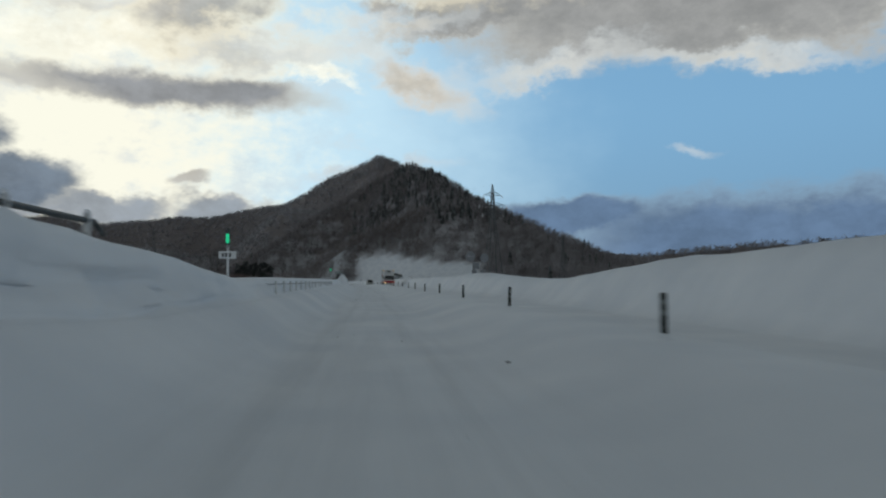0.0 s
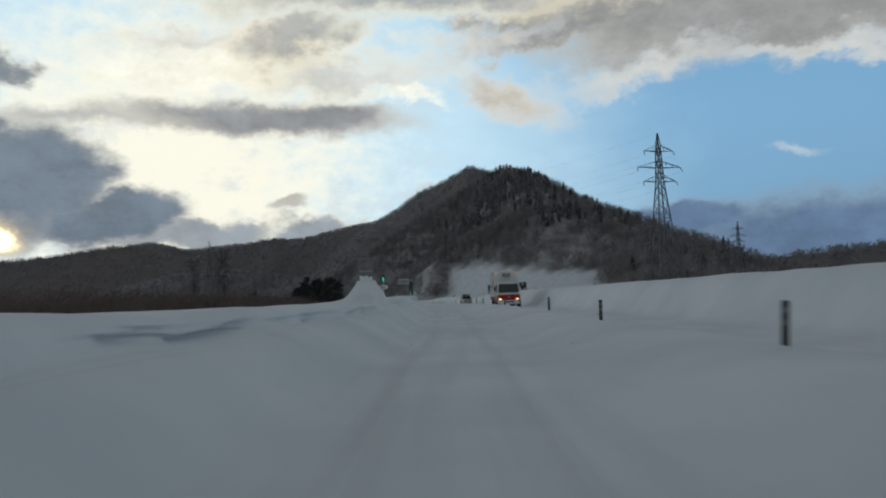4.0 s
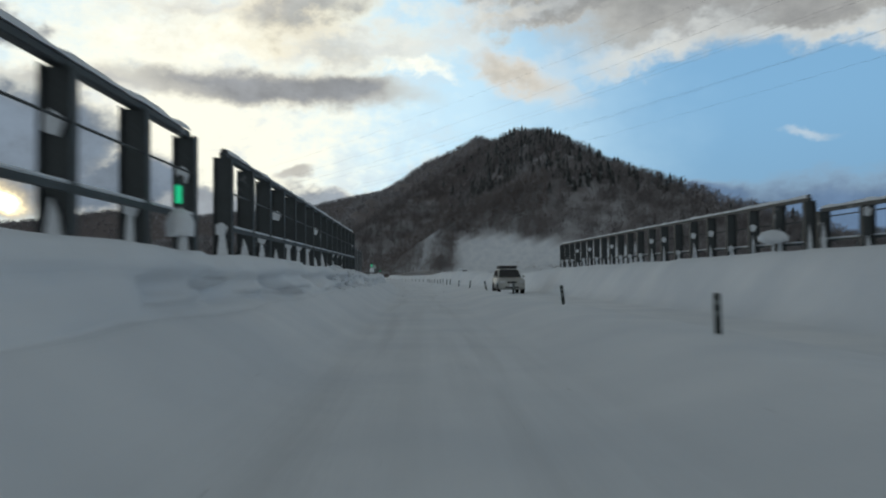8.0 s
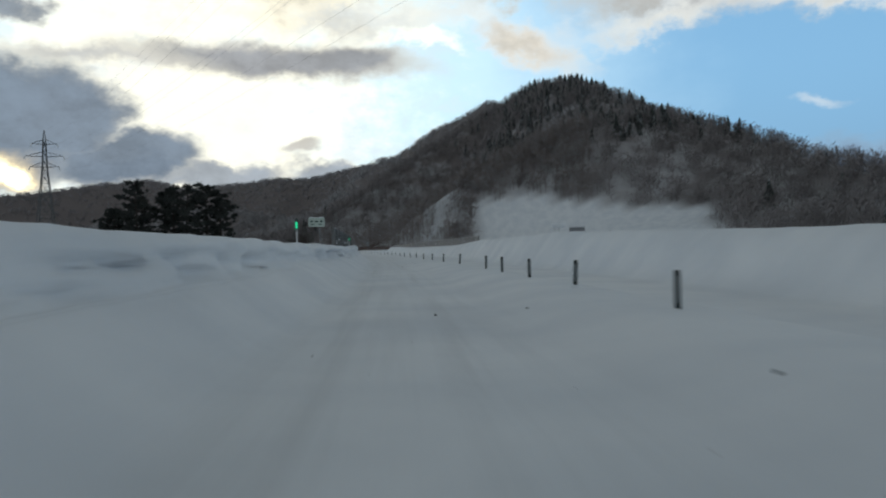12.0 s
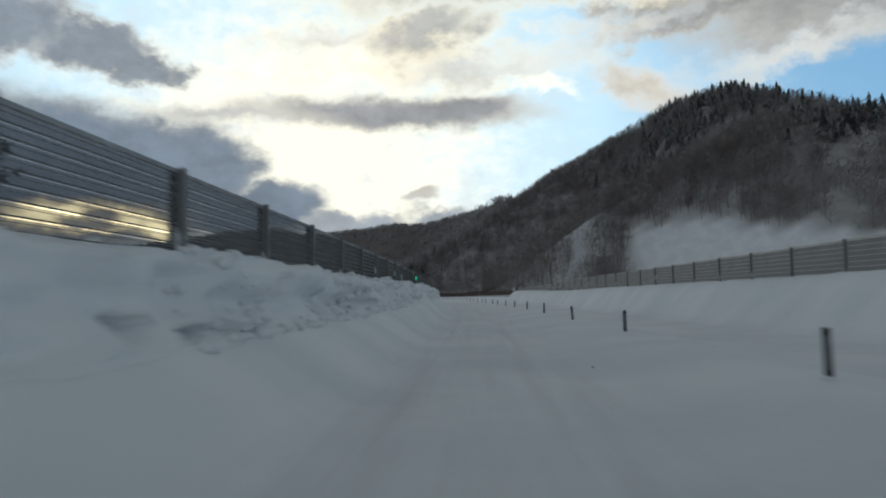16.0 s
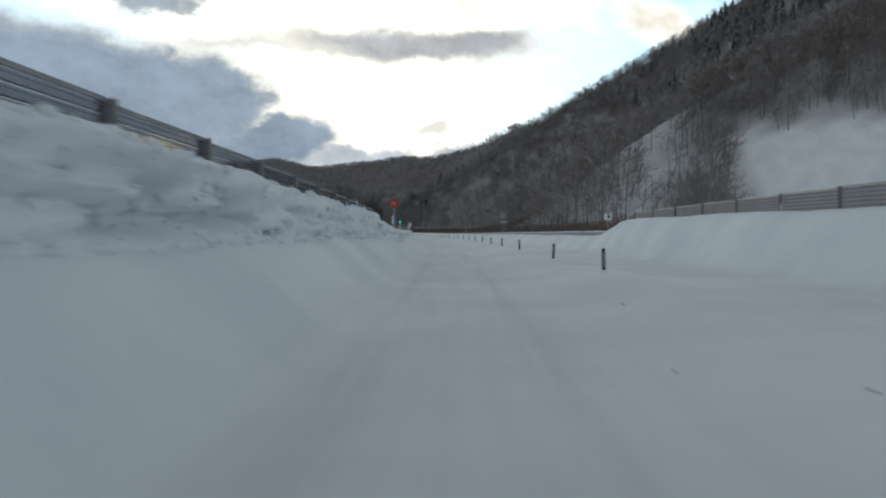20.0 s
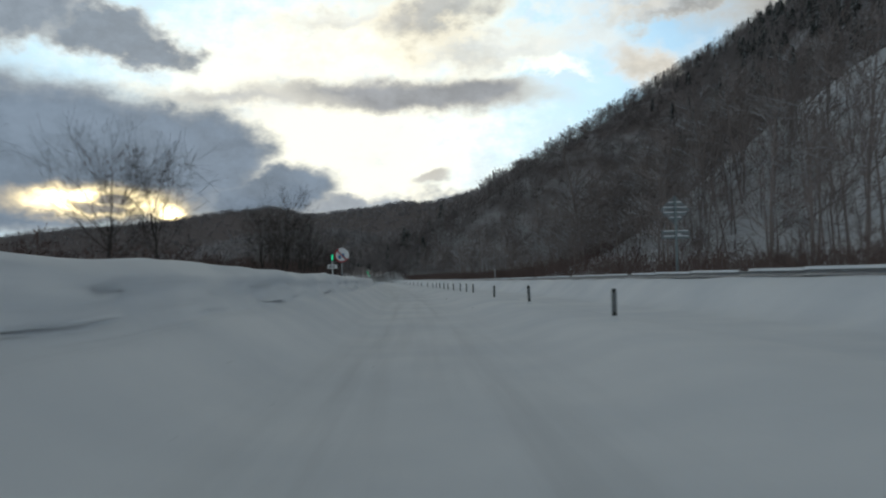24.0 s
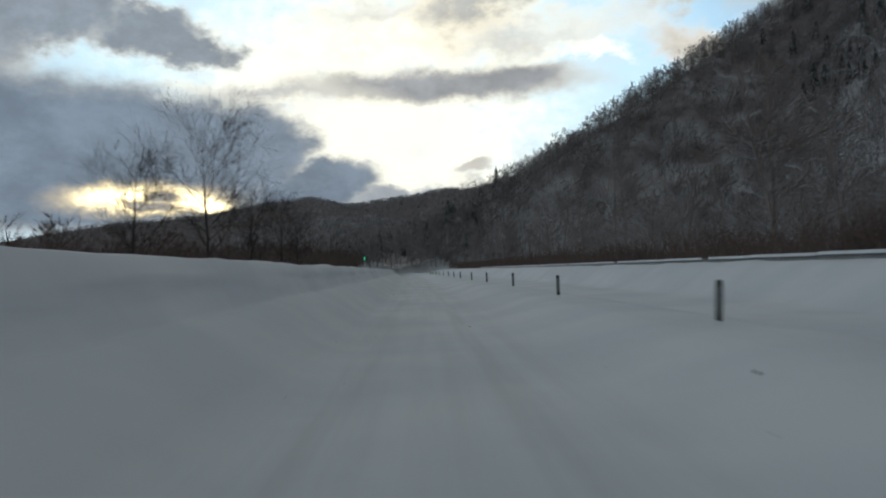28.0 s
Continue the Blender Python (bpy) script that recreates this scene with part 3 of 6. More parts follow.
class Geo:
    """Corners and faces gathered for one mesh."""

    def __init__(self):
        self.v, self.f = [], []

    def add(self, verts, faces):
        o = len(self.v)
        self.v += [tuple(p) for p in verts]
        self.f += [tuple(i + o for i in q) for q in faces]
        return self

    def box(self, cx, cy, cz, sx, sy, sz, turn=None):
        c = [Vector((x * sx / 2, y * sy / 2, z * sz / 2)) for z in (-1, 1) for y in (-1, 1) for x in (-1, 1)]
        if turn is not None:
            c = [turn @ p for p in c]
        c = [p + Vector((cx, cy, cz)) for p in c]
        return self.add(c, [(0, 2, 3, 1), (4, 5, 7, 6), (0, 1, 5, 4), (2, 6, 7, 3), (0, 4, 6, 2), (1, 3, 7, 5)])

    def tube(self, p0, p1, r0, r1=None, n=8, caps=True):
        p0, p1, r1 = Vector(p0), Vector(p1), r0 if r1 is None else r1
        d = (p1 - p0).normalized()
        a = d.orthogonal().normalized()
        b = d.cross(a)
        ring = [(math.cos(2 * math.pi * i / n), math.sin(2 * math.pi * i / n)) for i in range(n)]
        v = [p0 + (a * x + b * y) * r0 for x, y in ring] + [p1 + (a * x + b * y) * r1 for x, y in ring]
        f = [(i, (i + 1) % n, n + (i + 1) % n, n + i) for i in range(n)]
        if caps:
            f += [tuple(range(n - 1, -1, -1)), tuple(range(n, 2 * n))]
        return self.add(v, f)

    def rod(self, pts, radii, n=4):
        """A tapered rod through the points, square to z."""
        o = len(self.v)
        for p, r in zip(pts, radii):
            self.v += [(p[0] + r * math.cos(6.2832 * (i + 0.5) / n), p[1] + r * math.sin(6.2832 * (i + 0.5) / n), p[2]) for i in range(n)]
        self.f += [(o + j * n + i, o + j * n + (i + 1) % n, o + (j + 1) * n + (i + 1) % n, o + (j + 1) * n + i) for j in range(len(pts) - 1) for i in range(n)]
        self.f += [tuple(range(o + n - 1, o - 1, -1)), tuple(range(o + (len(pts) - 1) * n, o + len(pts) * n))]
        return self

    def sweep(self, pts, r, n=3):
        """A thin round line bent through the points."""
        o, pts = len(self.v), [Vector(p) for p in pts]
        for i, p in enumerate(pts):
            d = (pts[min(i + 1, len(pts) - 1)] - pts[max(i - 1, 0)]).normalized()
            a = d.cross(Vector((0, 0, 1))).normalized()
            b = d.cross(a)
            self.v += [tuple(p + (a * math.cos(6.2832 * k / n) + b * math.sin(6.2832 * k / n)) * r) for k in range(n)]
        self.f += [(o + j * n + i, o + j * n + (i + 1) % n, o + (j + 1) * n + (i + 1) % n, o + (j + 1) * n + i) for j in range(len(pts) - 1) for i in range(n)]
        return self

    def outline(self, pts, y0, y1, axis="y"):
        """A flat outline (x, z) drawn out from y0 to y1."""
        n = len(pts)
        v = [(x, y0, z) for x, z in pts] + [(x, y1, z) for x, z in pts]
        if axis == "x":
            v = [(q[1], q[0], q[2]) for q in v]
        f = [tuple(range(n)), tuple(range(2 * n - 1, n - 1, -1))] + [(i, n + i, n + (i + 1) % n, (i + 1) % n) for i in range(n)]
        return self.add(v, f)

    def disc(self, cx, cz, r, y0, y1, n=24, sq=1.0):
        return self.outline([(cx + r * math.cos(2 * math.pi * i / n), cz + sq * r * math.sin(2 * math.pi * i / n)) for i in range(n)], y0, y1)

    def mesh(self, name, mat, bevel=0.0, smooth=False):
        me = bpy.data.meshes.new(name)
        me.from_pydata(self.v, [], self.f)
        bm = bmesh.new()
        bm.from_mesh(me)
        bmesh.ops.recalc_face_normals(bm, faces=bm.faces)
        if bevel:
            bmesh.ops.bevel(bm, geom=bm.edges[:], offset=bevel, segments=2, affect="EDGES", clamp_overlap=True)
        for f in bm.faces:
            f.smooth = smooth
        bm.to_mesh(me)
        bm.free()
        me.materials.append(mat)
        return me


def part(name, geo, mat, parent, label="", bevel=0.0, smooth=False):
    ob = new(name, geo.mesh(name, mat, bevel, smooth) if isinstance(geo, Geo) else geo)
    ob.parent = parent
    return tagged(ob, label)


def thing(name, m, label, category, group=""):
    ob = new(name)
    ob.matrix_basis = m
    return tagged(ob, label, category, group)


def at(s, u, z=None, turn=0.0):
    """The pose of a thing by the road: x to the right, y ahead; z over the road bed. Without z it rests on the snow."""
    x, y = road(s, u)
    z = float(ground_height(s, u)) if z is None else z + float(grade_z(s))
    return pose(float(x), float(y), z, 0, 0, heading(s) + turn)


# ---- the ground: one sheet of snow, road, banks, fields and hills ----


def build_ground():
    s = np.concatenate([np.arange(-90, 0, 2.0), np.arange(0, 150, 0.7), np.arange(150, 190, 0.5), np.arange(190, 228, 0.25), np.arange(228, 290, 0.5), np.arange(290, 326, 0.22), np.arange(326, 440, 0.16), np.arange(440, 456, 0.4), np.arange(456, 640, 0.7), np.arange(640, 1000, 5.0), np.arange(1000, 2000, 12.0), np.arange(2000, 3300, 17.0), np.geomspace(3310, 3900, 8)])
    dense = np.concatenate([np.arange(-9, -3.6, 0.4), np.arange(-3.6, -3.25, 0.07), np.arange(-3.25, -3.12, 0.045), np.arange(-3.12, -2.52, 0.024), np.arange(-2.52, -2.4, 0.05), np.arange(-2.4, -2.2, 0.075), np.arange(-2.2, -1.0, 0.1), np.arange(-1.0, 3.0, 0.19), np.arange(3.0, 12.0, 0.35)])
    right = 12 + np.cumsum(np.concatenate([np.full(6, 1.0), np.full(8, 3.5), np.full(30, 8.0), np.geomspace(9, 40, 28), np.geomspace(46, 180, 10)]))
    left = -9 - np.cumsum(np.concatenate([np.full(4, 1.5), np.full(6, 4.0), np.geomspace(5, 24, 50), np.full(48, 27.0), np.geomspace(40, 160, 8)]))
    u = np.concatenate([left[::-1], dense, right])
    S, U = np.meshgrid(s, u, indexing="ij")
    X, Y = road(S, U)
    Z = ground_height(S, U)
    X, Y = road(S, U + bank_bulge(S, U, Z - grade_z(S)))
    co = np.stack([X, Y, Z], -1).reshape(-1, 3)
    ns, nu = S.shape
    i = (np.arange(ns - 1)[:, None] * nu + np.arange(nu - 1)[None, :]).ravel()
    quads = np.stack([i, i + nu, i + nu + 1, i + 1], -1)
    # seen from above the sheet faces up
    quads = quads[:, ::-1]
    me = bpy.data.meshes.new("ground")
    me.vertices.add(len(co))
    me.vertices.foreach_set("co", co.ravel())
    me.loops.add(quads.size)
    me.loops.foreach_set("vertex_index", quads.ravel().astype(np.int32))
    me.polygons.add(len(quads))
    me.polygons.foreach_set("loop_start", np.arange(0, quads.size, 4, dtype=np.int32))
    me.polygons.foreach_set("use_smooth", np.ones(len(quads), dtype=bool))
    me.update(calc_edges=True)
    a = me.attributes.new("plan", "FLOAT_VECTOR", "POINT")
    a.data.foreach_set("vector", np.stack([S, U, 0 * S], -1).ravel())
    hz = hill_height(X, Y) * np.maximum(sm(np.abs(U - 3.3), 7, 16), sm(S, 780.0, 900.0))
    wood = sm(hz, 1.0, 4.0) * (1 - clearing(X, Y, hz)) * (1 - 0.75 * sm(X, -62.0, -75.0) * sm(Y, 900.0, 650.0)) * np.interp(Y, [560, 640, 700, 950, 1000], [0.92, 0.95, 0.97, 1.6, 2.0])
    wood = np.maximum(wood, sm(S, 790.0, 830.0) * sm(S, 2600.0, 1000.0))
    a = me.attributes.new("wood", "FLOAT", "POINT")
    a.data.foreach_set("value", wood.ravel())
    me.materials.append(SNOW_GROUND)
    tagged(new("ground", me), "snow-covered road, ploughed banks, fields and wooded hills", "ground", kind="structure")


build_ground()

# ---- woods on the hills ----


def strands(rng, height, spread, limbs, twigs, r, limb_r=0.4, twig_r=0.24, low=0.25):
    """Segments of a bare tree: (start, end, radius, end radius)."""
    out = []
    lean = rng.normal(0, 0.07, 2)
    top = np.array([lean[0] * height, lean[1] * height, height])
    fork = rng.uniform(0.30, 0.5)
    mid = top * fork + np.append(rng.normal(0, 0.012, 2), 0)
    out += [(np.zeros(3) - (0, 0, 0.06), mid, r, r * 0.75), (mid, top, r * 0.75, r * 0.12)]
    for i in range(limbs):
        k = rng.uniform(low, 0.92)
        p = mid + (top - mid) * (k - fork) / (1 - fork) if k > fork else mid * k / fork
        a, up = rng.uniform(0, 6.283), rng.uniform(0.15, 1.1)
        ln = spread * (1.25 - k) * rng.uniform(0.6, 1.1)
        d = np.array([math.cos(a), math.sin(a), up])
        q = p + d / np.linalg.norm(d) * ln
        out.append((p, q, r * limb_r * (1.3 - k), r * limb_r * 0.4))
        for j in range(twigs):
            f = rng.uniform(0.3, 1.0)
            w = p + (q - p) * f
            d2 = d / np.linalg.norm(d) + rng.normal(0, 0.55, 3) + (0, 0, 0.2)
            out.append((w, w + d2 / np.linalg.norm(d2) * ln * rng.uniform(0.4, 0.8), r * twig_r, r * twig_r * 0.6))
    return out


def strand_mesh(segs, sides=3, slivers=0.0):
    """Corner and face arrays of tapered prisms round the segments."""
    p0, p1 = np.array([g[0] for g in segs]), np.array([g[1] for g in segs])
    r0, r1 = np.array([g[2] for g in segs]), np.array([g[3] for g in segs])
    d = p1 - p0
    d /= np.linalg.norm(d, axis=1, keepdims=True) + 1e-9
    ref = np.where(np.abs(d[:, 2:3]) > 0.9, np.array([[1.0, 0, 0]]), np.array([[0, 0, 1.0]]))
    a = np.cross(d, ref)
    a /= np.linalg.norm(a, axis=1, keepdims=True)
    b = np.cross(d, a)
    rings = []
    for p, r in ((p0, r0), (p1, r1)):
        for k in range(sides):
            t = 2 * math.pi * k / sides
            rings.append(p + (a * math.cos(t) + b * math.sin(t)) * r[:, None])
    v = np.stack(rings, 1)
    n = len(segs)
    base = (np.arange(n) * 2 * sides)[:, None]
    f = np.concatenate([base + np.array([[k, (k + 1) % sides, sides + (k + 1) % sides, sides + k]]) for k in range(sides)], 0)
    v, f = v.reshape(-1, 3), f.reshape(sides, n, 4)
    if slivers:
        # the finest twigs keep one side only
        thin = r0 < slivers
        f = np.concatenate([f[0]] + [q[~thin] for q in f[1:]])
    return v, f.reshape(-1, 4)


def fir_mesh(rng, tiers=6, arms=9):
    """Corner and face arrays of a fir one metre high, its tiers of ragged boughs drooping."""
    v, f = [], []
    for t in range(tiers):
        z0 = 0.12 + 0.80 * t / tiers
        r = 0.24 * (1 - t / tiers) ** 0.8 + 0.03
        top = len(v)
        v.append((0, 0, min(1.0, z0 + 0.26)))
        off = rng.uniform(0, 6.28)
        for k in range(arms):
            a = off + 6.283 * k / arms + rng.normal(0, 0.1)
            w = 3.1416 / arms * 0.95
            rr = r * rng.uniform(0.65, 1.2)
            o = len(v)
            v += [(rr * 0.5 * math.cos(a - w), rr * 0.5 * math.sin(a - w), z0 + 0.08), (rr * math.cos(a), rr * math.sin(a), z0 - 0.05 + rng.normal(0, 0.015)),
                  (rr * 0.5 * math.cos(a + w), rr * 0.5 * math.sin(a + w), z0 + 0.08)]
            f.append((top, o, o + 1, o + 2))
    return np.array(v), np.array(f)


def scatter(name, kinds, xs, ys, zs, sizes, mat, label, category, seed):
    """One mesh of many plants: the templates set down at the places."""
    rng = np.random.default_rng(seed)
    V, F, o = [], [], 0
    for x, y, z, h in zip(xs, ys, zs, sizes):
        v, f = kinds[rng.integers(len(kinds))]
        a = rng.uniform(0, 6.283)
        c, s = math.cos(a) * h, math.sin(a) * h
        V.append(np.stack([v[:, 0] * c - v[:, 1] * s + x, v[:, 0] * s + v[:, 1] * c + y, v[:, 2] * h + z], 1))
        F.append(f + o)
        o += len(v)
    V, F = np.concatenate(V), np.concatenate(F)
    me = bpy.data.meshes.new(name)
    me.vertices.add(len(V))
    me.vertices.foreach_set("co", V.ravel())
    me.loops.add(F.size)
    me.loops.foreach_set("vertex_index", F.ravel().astype(np.int32))
    me.polygons.add(len(F))
    me.polygons.foreach_set("loop_start", np.arange(0, F.size, F.shape[1], dtype=np.int32))
    me.update(calc_edges=True)
    me.materials.append(mat)
    return tagged(new(name, me), label, category, kind="stuff")


def visible(x, y, z):
    """True where a place on the hills is not behind a ridge for a driver on this stretch."""
    seen = np.zeros(len(x), bool)
    for s0 in (0, 200, 380, 560):
        ex, ey = road(s0)
        hid = np.zeros(len(x), bool)
        for k in np.linspace(0.2, 0.97, 26):
            hid |= crown_height(ex + (x - ex) * k, ey + (y - ey) * k) > 1.3 + (z - 1.3) * k + 6.0
        seen |= ~hid
    return seen


def plan_of(x, y):
    """Nearest s and u of places (rough)."""
    best = np.full(len(x), 1e9)
    S, U = np.zeros(len(x)), np.zeros(len(x))
    for s0 in np.arange(0, 1000, 4.0):
        rx, ry = road(s0)
        d = (x - rx) ** 2 + (y - ry) ** 2
        k = d < best
        best[k], S[k] = d[k], s0
        h = math.radians(heading(s0))
        U[k] = (x[k] - rx) * math.cos(h) + (y[k] - ry) * math.sin(h)
    return S, U


def build_woods():
    rng = np.random.default_rng(7)
    near_kinds = [strand_mesh(strands(rng, 1.0, 0.37, 22, 8, 0.0115, 0.35, 0.25), 3, 0.0062) for _ in range(8)]
    mid_kinds = [strand_mesh(strands(rng, 1.0, 0.46, 17, 3, 0.0130, 0.55, 0.75, 0.12), 3, 0.0125) for _ in range(8)]
    far_kinds = [strand_mesh(strands(rng, 1.0, 0.75, 13, 2, 0.030, 0.9, 1.2, 0.0), 3, 0.05) for _ in range(6)]
    firs = [fir_mesh(rng) for _ in range(4)]

    def stand(n, x0, x1, y0, y1, low):
        """Places in a stretch of the plan where trees grow and can be seen."""
        x, y = rng.uniform(x0, x1, n), rng.uniform(y0, y1, n)
        z = hill_height(x, y)
        ok = (z > low) & (rng.uniform(0, 1, n) > clearing(x, y, z))
        x, y, z = x[ok], y[ok], z[ok]
        S, U = plan_of(x, y)
        ok = ((U > 12.5) | (U < -18) | (S > 765)) & visible(x, y, z + 10)
        return x[ok], y[ok], z[ok] + grade_z(y[ok] / 0.965), rng.uniform(0, 1, ok.sum())

    # the knoll beside the road, then the whole round hill
    knoll, slope = stand(1000, -150, -72, 535, 665, 0.6), stand(2000, -72, -15, 535, 665, 0.6)
    x, y, z, r = (np.concatenate(q) for q in zip(knoll, slope))
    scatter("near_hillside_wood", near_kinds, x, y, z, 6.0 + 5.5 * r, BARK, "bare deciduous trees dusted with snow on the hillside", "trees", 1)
    x, y, z, r = stand(28000, -260, 330, 430, 980, 2.0)
    far_off = ~((x > -150) & (x < -15) & (y > 535) & (y < 665))
    x, y, z, r = x[far_off], y[far_off], z[far_off], r[far_off]
    x0, y0, _, _, _, th = HILLS[0]
    crest = np.abs((x - x0) * math.cos(th) + (y - y0) * math.sin(th)) < 16
    patch = sm(vnoise(x * 0.022, y * 0.022, 71), 0.0, 0.5)
    fir = rng.uniform(0, 1, len(x)) < np.where((z > 42) & (x > -110), np.where(crest, 0.34, 0.05 + 0.22 * patch), 0.03 * patch)
    b = ~fir
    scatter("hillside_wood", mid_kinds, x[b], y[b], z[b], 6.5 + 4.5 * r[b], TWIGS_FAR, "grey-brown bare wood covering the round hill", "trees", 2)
    scatter("hilltop_firs", firs, x[fir], y[fir], z[fir] - 0.5, 7.2 + 5.6 * r[fir] ** 1.4, NEEDLES, "dark firs dusted with snow on the hilltop", "trees", 3)
    # a belt along the hill's foot beside the road
    n = 330
    s, u = rng.uniform(500, 900, n), 18.5 + 46 * rng.uniform(0, 1, n) ** 1.3
    x, y = road(s, u)
    z = ground_height(s, u)
    ok = clearing(x, y, z) < 0.5
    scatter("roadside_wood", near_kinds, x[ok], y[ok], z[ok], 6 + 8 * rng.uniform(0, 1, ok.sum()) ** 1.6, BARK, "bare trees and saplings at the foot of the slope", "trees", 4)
    # far hills, their woods coloured as haze would pale them
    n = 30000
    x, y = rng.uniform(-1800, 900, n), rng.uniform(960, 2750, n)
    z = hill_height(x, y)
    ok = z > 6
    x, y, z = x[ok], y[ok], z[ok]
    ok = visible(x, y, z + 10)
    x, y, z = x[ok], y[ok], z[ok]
    scatter("distant_wood", far_kinds, x, y, z + grade_z(y / 0.965) - 4.0, rng.uniform(11.0, 14.5, len(x)), TWIGS_HAZED, "bare woods on the distant hills, hazed to pale grey", "trees", 5)


build_woods()

# ---- flexible posts along the middle of the road ----
KNOT_N = [0, 2, 4, 10, 12, 15, 16, 18, 20, 21]
KNOT_S = [8.9, 29.3, 48.65, 108.7, 128.55, 160.15, 169.9, 190.3, 211.4, 221.3]
POST_S = [float(np.interp(k, KNOT_N, KNOT_S)) for k in range(22)] + [230.8, 235.7, 241.1, 246.0, 250.6, 256.1, 261.0, 265.8]
POST_S += [270.0 + 9.92 * k for k in range(7)] + [339.8, 349.05, 359.0, 369.05, 379.3, 388.5, 399.3, 407.4, 419.2, 427.5, 439.3, 448.8, 458.2, 467.7, 477.1, 486.6, 495.9, 505.6, 515.1, 524.8]
POST_S += [528.8, 533.8, 538.9, 543.9, 547.9, 553.2, 557.8, 562.3] + [571.8 + 9.95 * k for k in range(13)]
LEANING = {8: 3.0, 17: -6.0, 18: 3.0, 19: -12.0, 20: 9.0, 21: 5.0, 38: -4.0}


def median_post(crust):
    e = thing("median_post", at(POST_S[0], 3.5), "dark rubber lane post " + ("with snow blown against it" if crust else "half buried in snow"), "road post", "posts along the centre line")
    g = Geo()
    n = 12
    rings = [(-0.35, 0.044), (0.50, 0.042), (0.535, 0.036), (0.545, 0.0)]
    g.v = [(r * math.cos(6.2832 * i / n), r * 0.9 * math.sin(6.2832 * i / n), z) for z, r in rings[:3] for i in range(n)]
    g.f = [(k * n + i, k * n + (i + 1) % n, (k + 1) * n + (i + 1) % n, (k + 1) * n + i) for k in range(2) for i in range(n)] + [tuple(range(2 * n, 3 * n))]
    part("tube", g, RUBBER, e, smooth=False)
    for z in (() if crust else (0.40, 0.27)):
        part("band", Geo().tube((0, 0, z), (0, 0, z + 0.055), 0.0455, n=12), BAND, e, "dull reflective band")
    lump = Geo()
    for i in range(10):
        a = 6.2832 * i / 10
        lump.v.append((0.13 * math.cos(a), 0.13 * math.sin(a), -0.05))
    for i in range(10):
        a = 6.2832 * i / 10
        lump.v.append((0.055 * math.cos(a), 0.055 * math.sin(a), 0.035 + 0.01 * (i % 3)))
    lump.f = [(i, (i + 1) % 10, 10 + (i + 1) % 10, 10 + i) for i in range(10)] + [tuple(range(10, 20))]
    part("snow_collar", lump, SNOW, e, "drifted snow round the foot", smooth=True)
    if crust:
        part("frost_film", Geo().tube((0, 0, 0.12), (0, 0, 0.46), 0.0452, 0.0445, 12, False), FROST, e, "grey film of frozen spray")
    return e


def build_posts():
    rng = np.random.default_rng(11)
    kinds = {c: median_post(c) for c in (False, True)}
    used = set()
    for i, s in enumerate(POST_S):
        first = kinds[s > 225]
        u = 3.5 + rng.normal(0, 0.03)
        m = at(s, u) @ pose(0, 0, rng.normal(0, 0.02), rng.normal(0, 1.5), LEANING.get(i, rng.normal(0, 1.5)), rng.uniform(-25, 25))
        if first.name in used:
            c = copy_thing(first, m)
        else:
            used.add(first.name)
            first.matrix_basis = m
            c = first
        if abs(LEANING.get(i, 0)) > 5:
            c["label"] = "leaning dark rubber lane post in the snow"


build_posts()

# ---- green delineator lamps on the bank ----


def delineator(s, u, lamp_z, plate, capped):
    h = lamp_z - float(ground_height(s, u) - grade_z(s))
    text = "green-lit delineator on a pole" + (" with a white distance plate" if plate else " standing in the snow bank")
    e = thing("delineator_lamp", at(s, u), text, "delineator", "green lamps along the bank")
    part("pole", Geo().tube((0, 0, -0.5), (0, 0, h - 0.16), 0.03, 0.028, 10), PALE, e, smooth=True)
    part("collar", Geo().tube((0, 0, h - 0.22), (0, 0, h - 0.15), 0.042, 0.046, 12), GALV, e)
    lamp = part("lamp_body", Geo().tube((0, 0, h - 0.15), (0, 0, h + 0.20), 0.050, 0.050, 14), DARK_STEEL, e, "dark lamp housing")
    part("lens", Geo().box(0, -0.045, h + 0.0, 0.075, 0.03, 0.22), GREEN_LED, lamp, "glowing green lens", bevel=0.008)
    part("cap", Geo().tube((0, 0, h + 0.20), (0, 0, h + 0.235), 0.058, 0.03, 14), DARK_STEEL, e)
    if plate:
        pz = h - 0.38
        pl = part("plate", Geo().box(0, -0.045, pz, 0.40, 0.012, 0.17), SIGN_WHITE, e, "white distance plate", bevel=0.005)
        for x in (-0.10, -0.03, 0.06):
            part("figure_bar", Geo().box(x, -0.055, pz, 0.045, 0.006, 0.09), DARK_STEEL, pl)
    if capped:
        cap = Geo()
        for k, (r, z) in enumerate(((0.16, h - 0.5), (0.17, h - 0.33), (0.12, h - 0.22), (0.05, h - 0.17))):
            for i in range(10):
                a = 6.2832 * i / 10
                cap.v.append((r * math.cos(a) * (1 + 0.1 * math.sin(3 * a)), r * math.sin(a), z))
            if k:
                cap.f += [((k - 1) * 10 + i, (k - 1) * 10 + (i + 1) % 10, k * 10 + (i + 1) % 10, k * 10 + i) for i in range(10)]
        cap.f.append(tuple(range(30, 40)))
        part("snow_cap", cap, SNOW, e, "lump of snow below the lamp", smooth=True)


for s, z, plate, capped in ((18, 2.28, True, False), (66, 2.2, False, False), (118, 2.25, True, False), (170, 2.3, False, True), (219.5, 2.2, False, True), (267.5, 2.2, False, False),
                            (318, 2.45, False, False), (368.5, 2.5, False, False), (461, 2.2, False, False), (514, 2.35, True, False), (563, 2.25, False, False), (612, 2.25, False, False)):
    delineator(s, -2.95 if s == 170 else -3.3, z, plate, capped)

# ---- snow fences ----


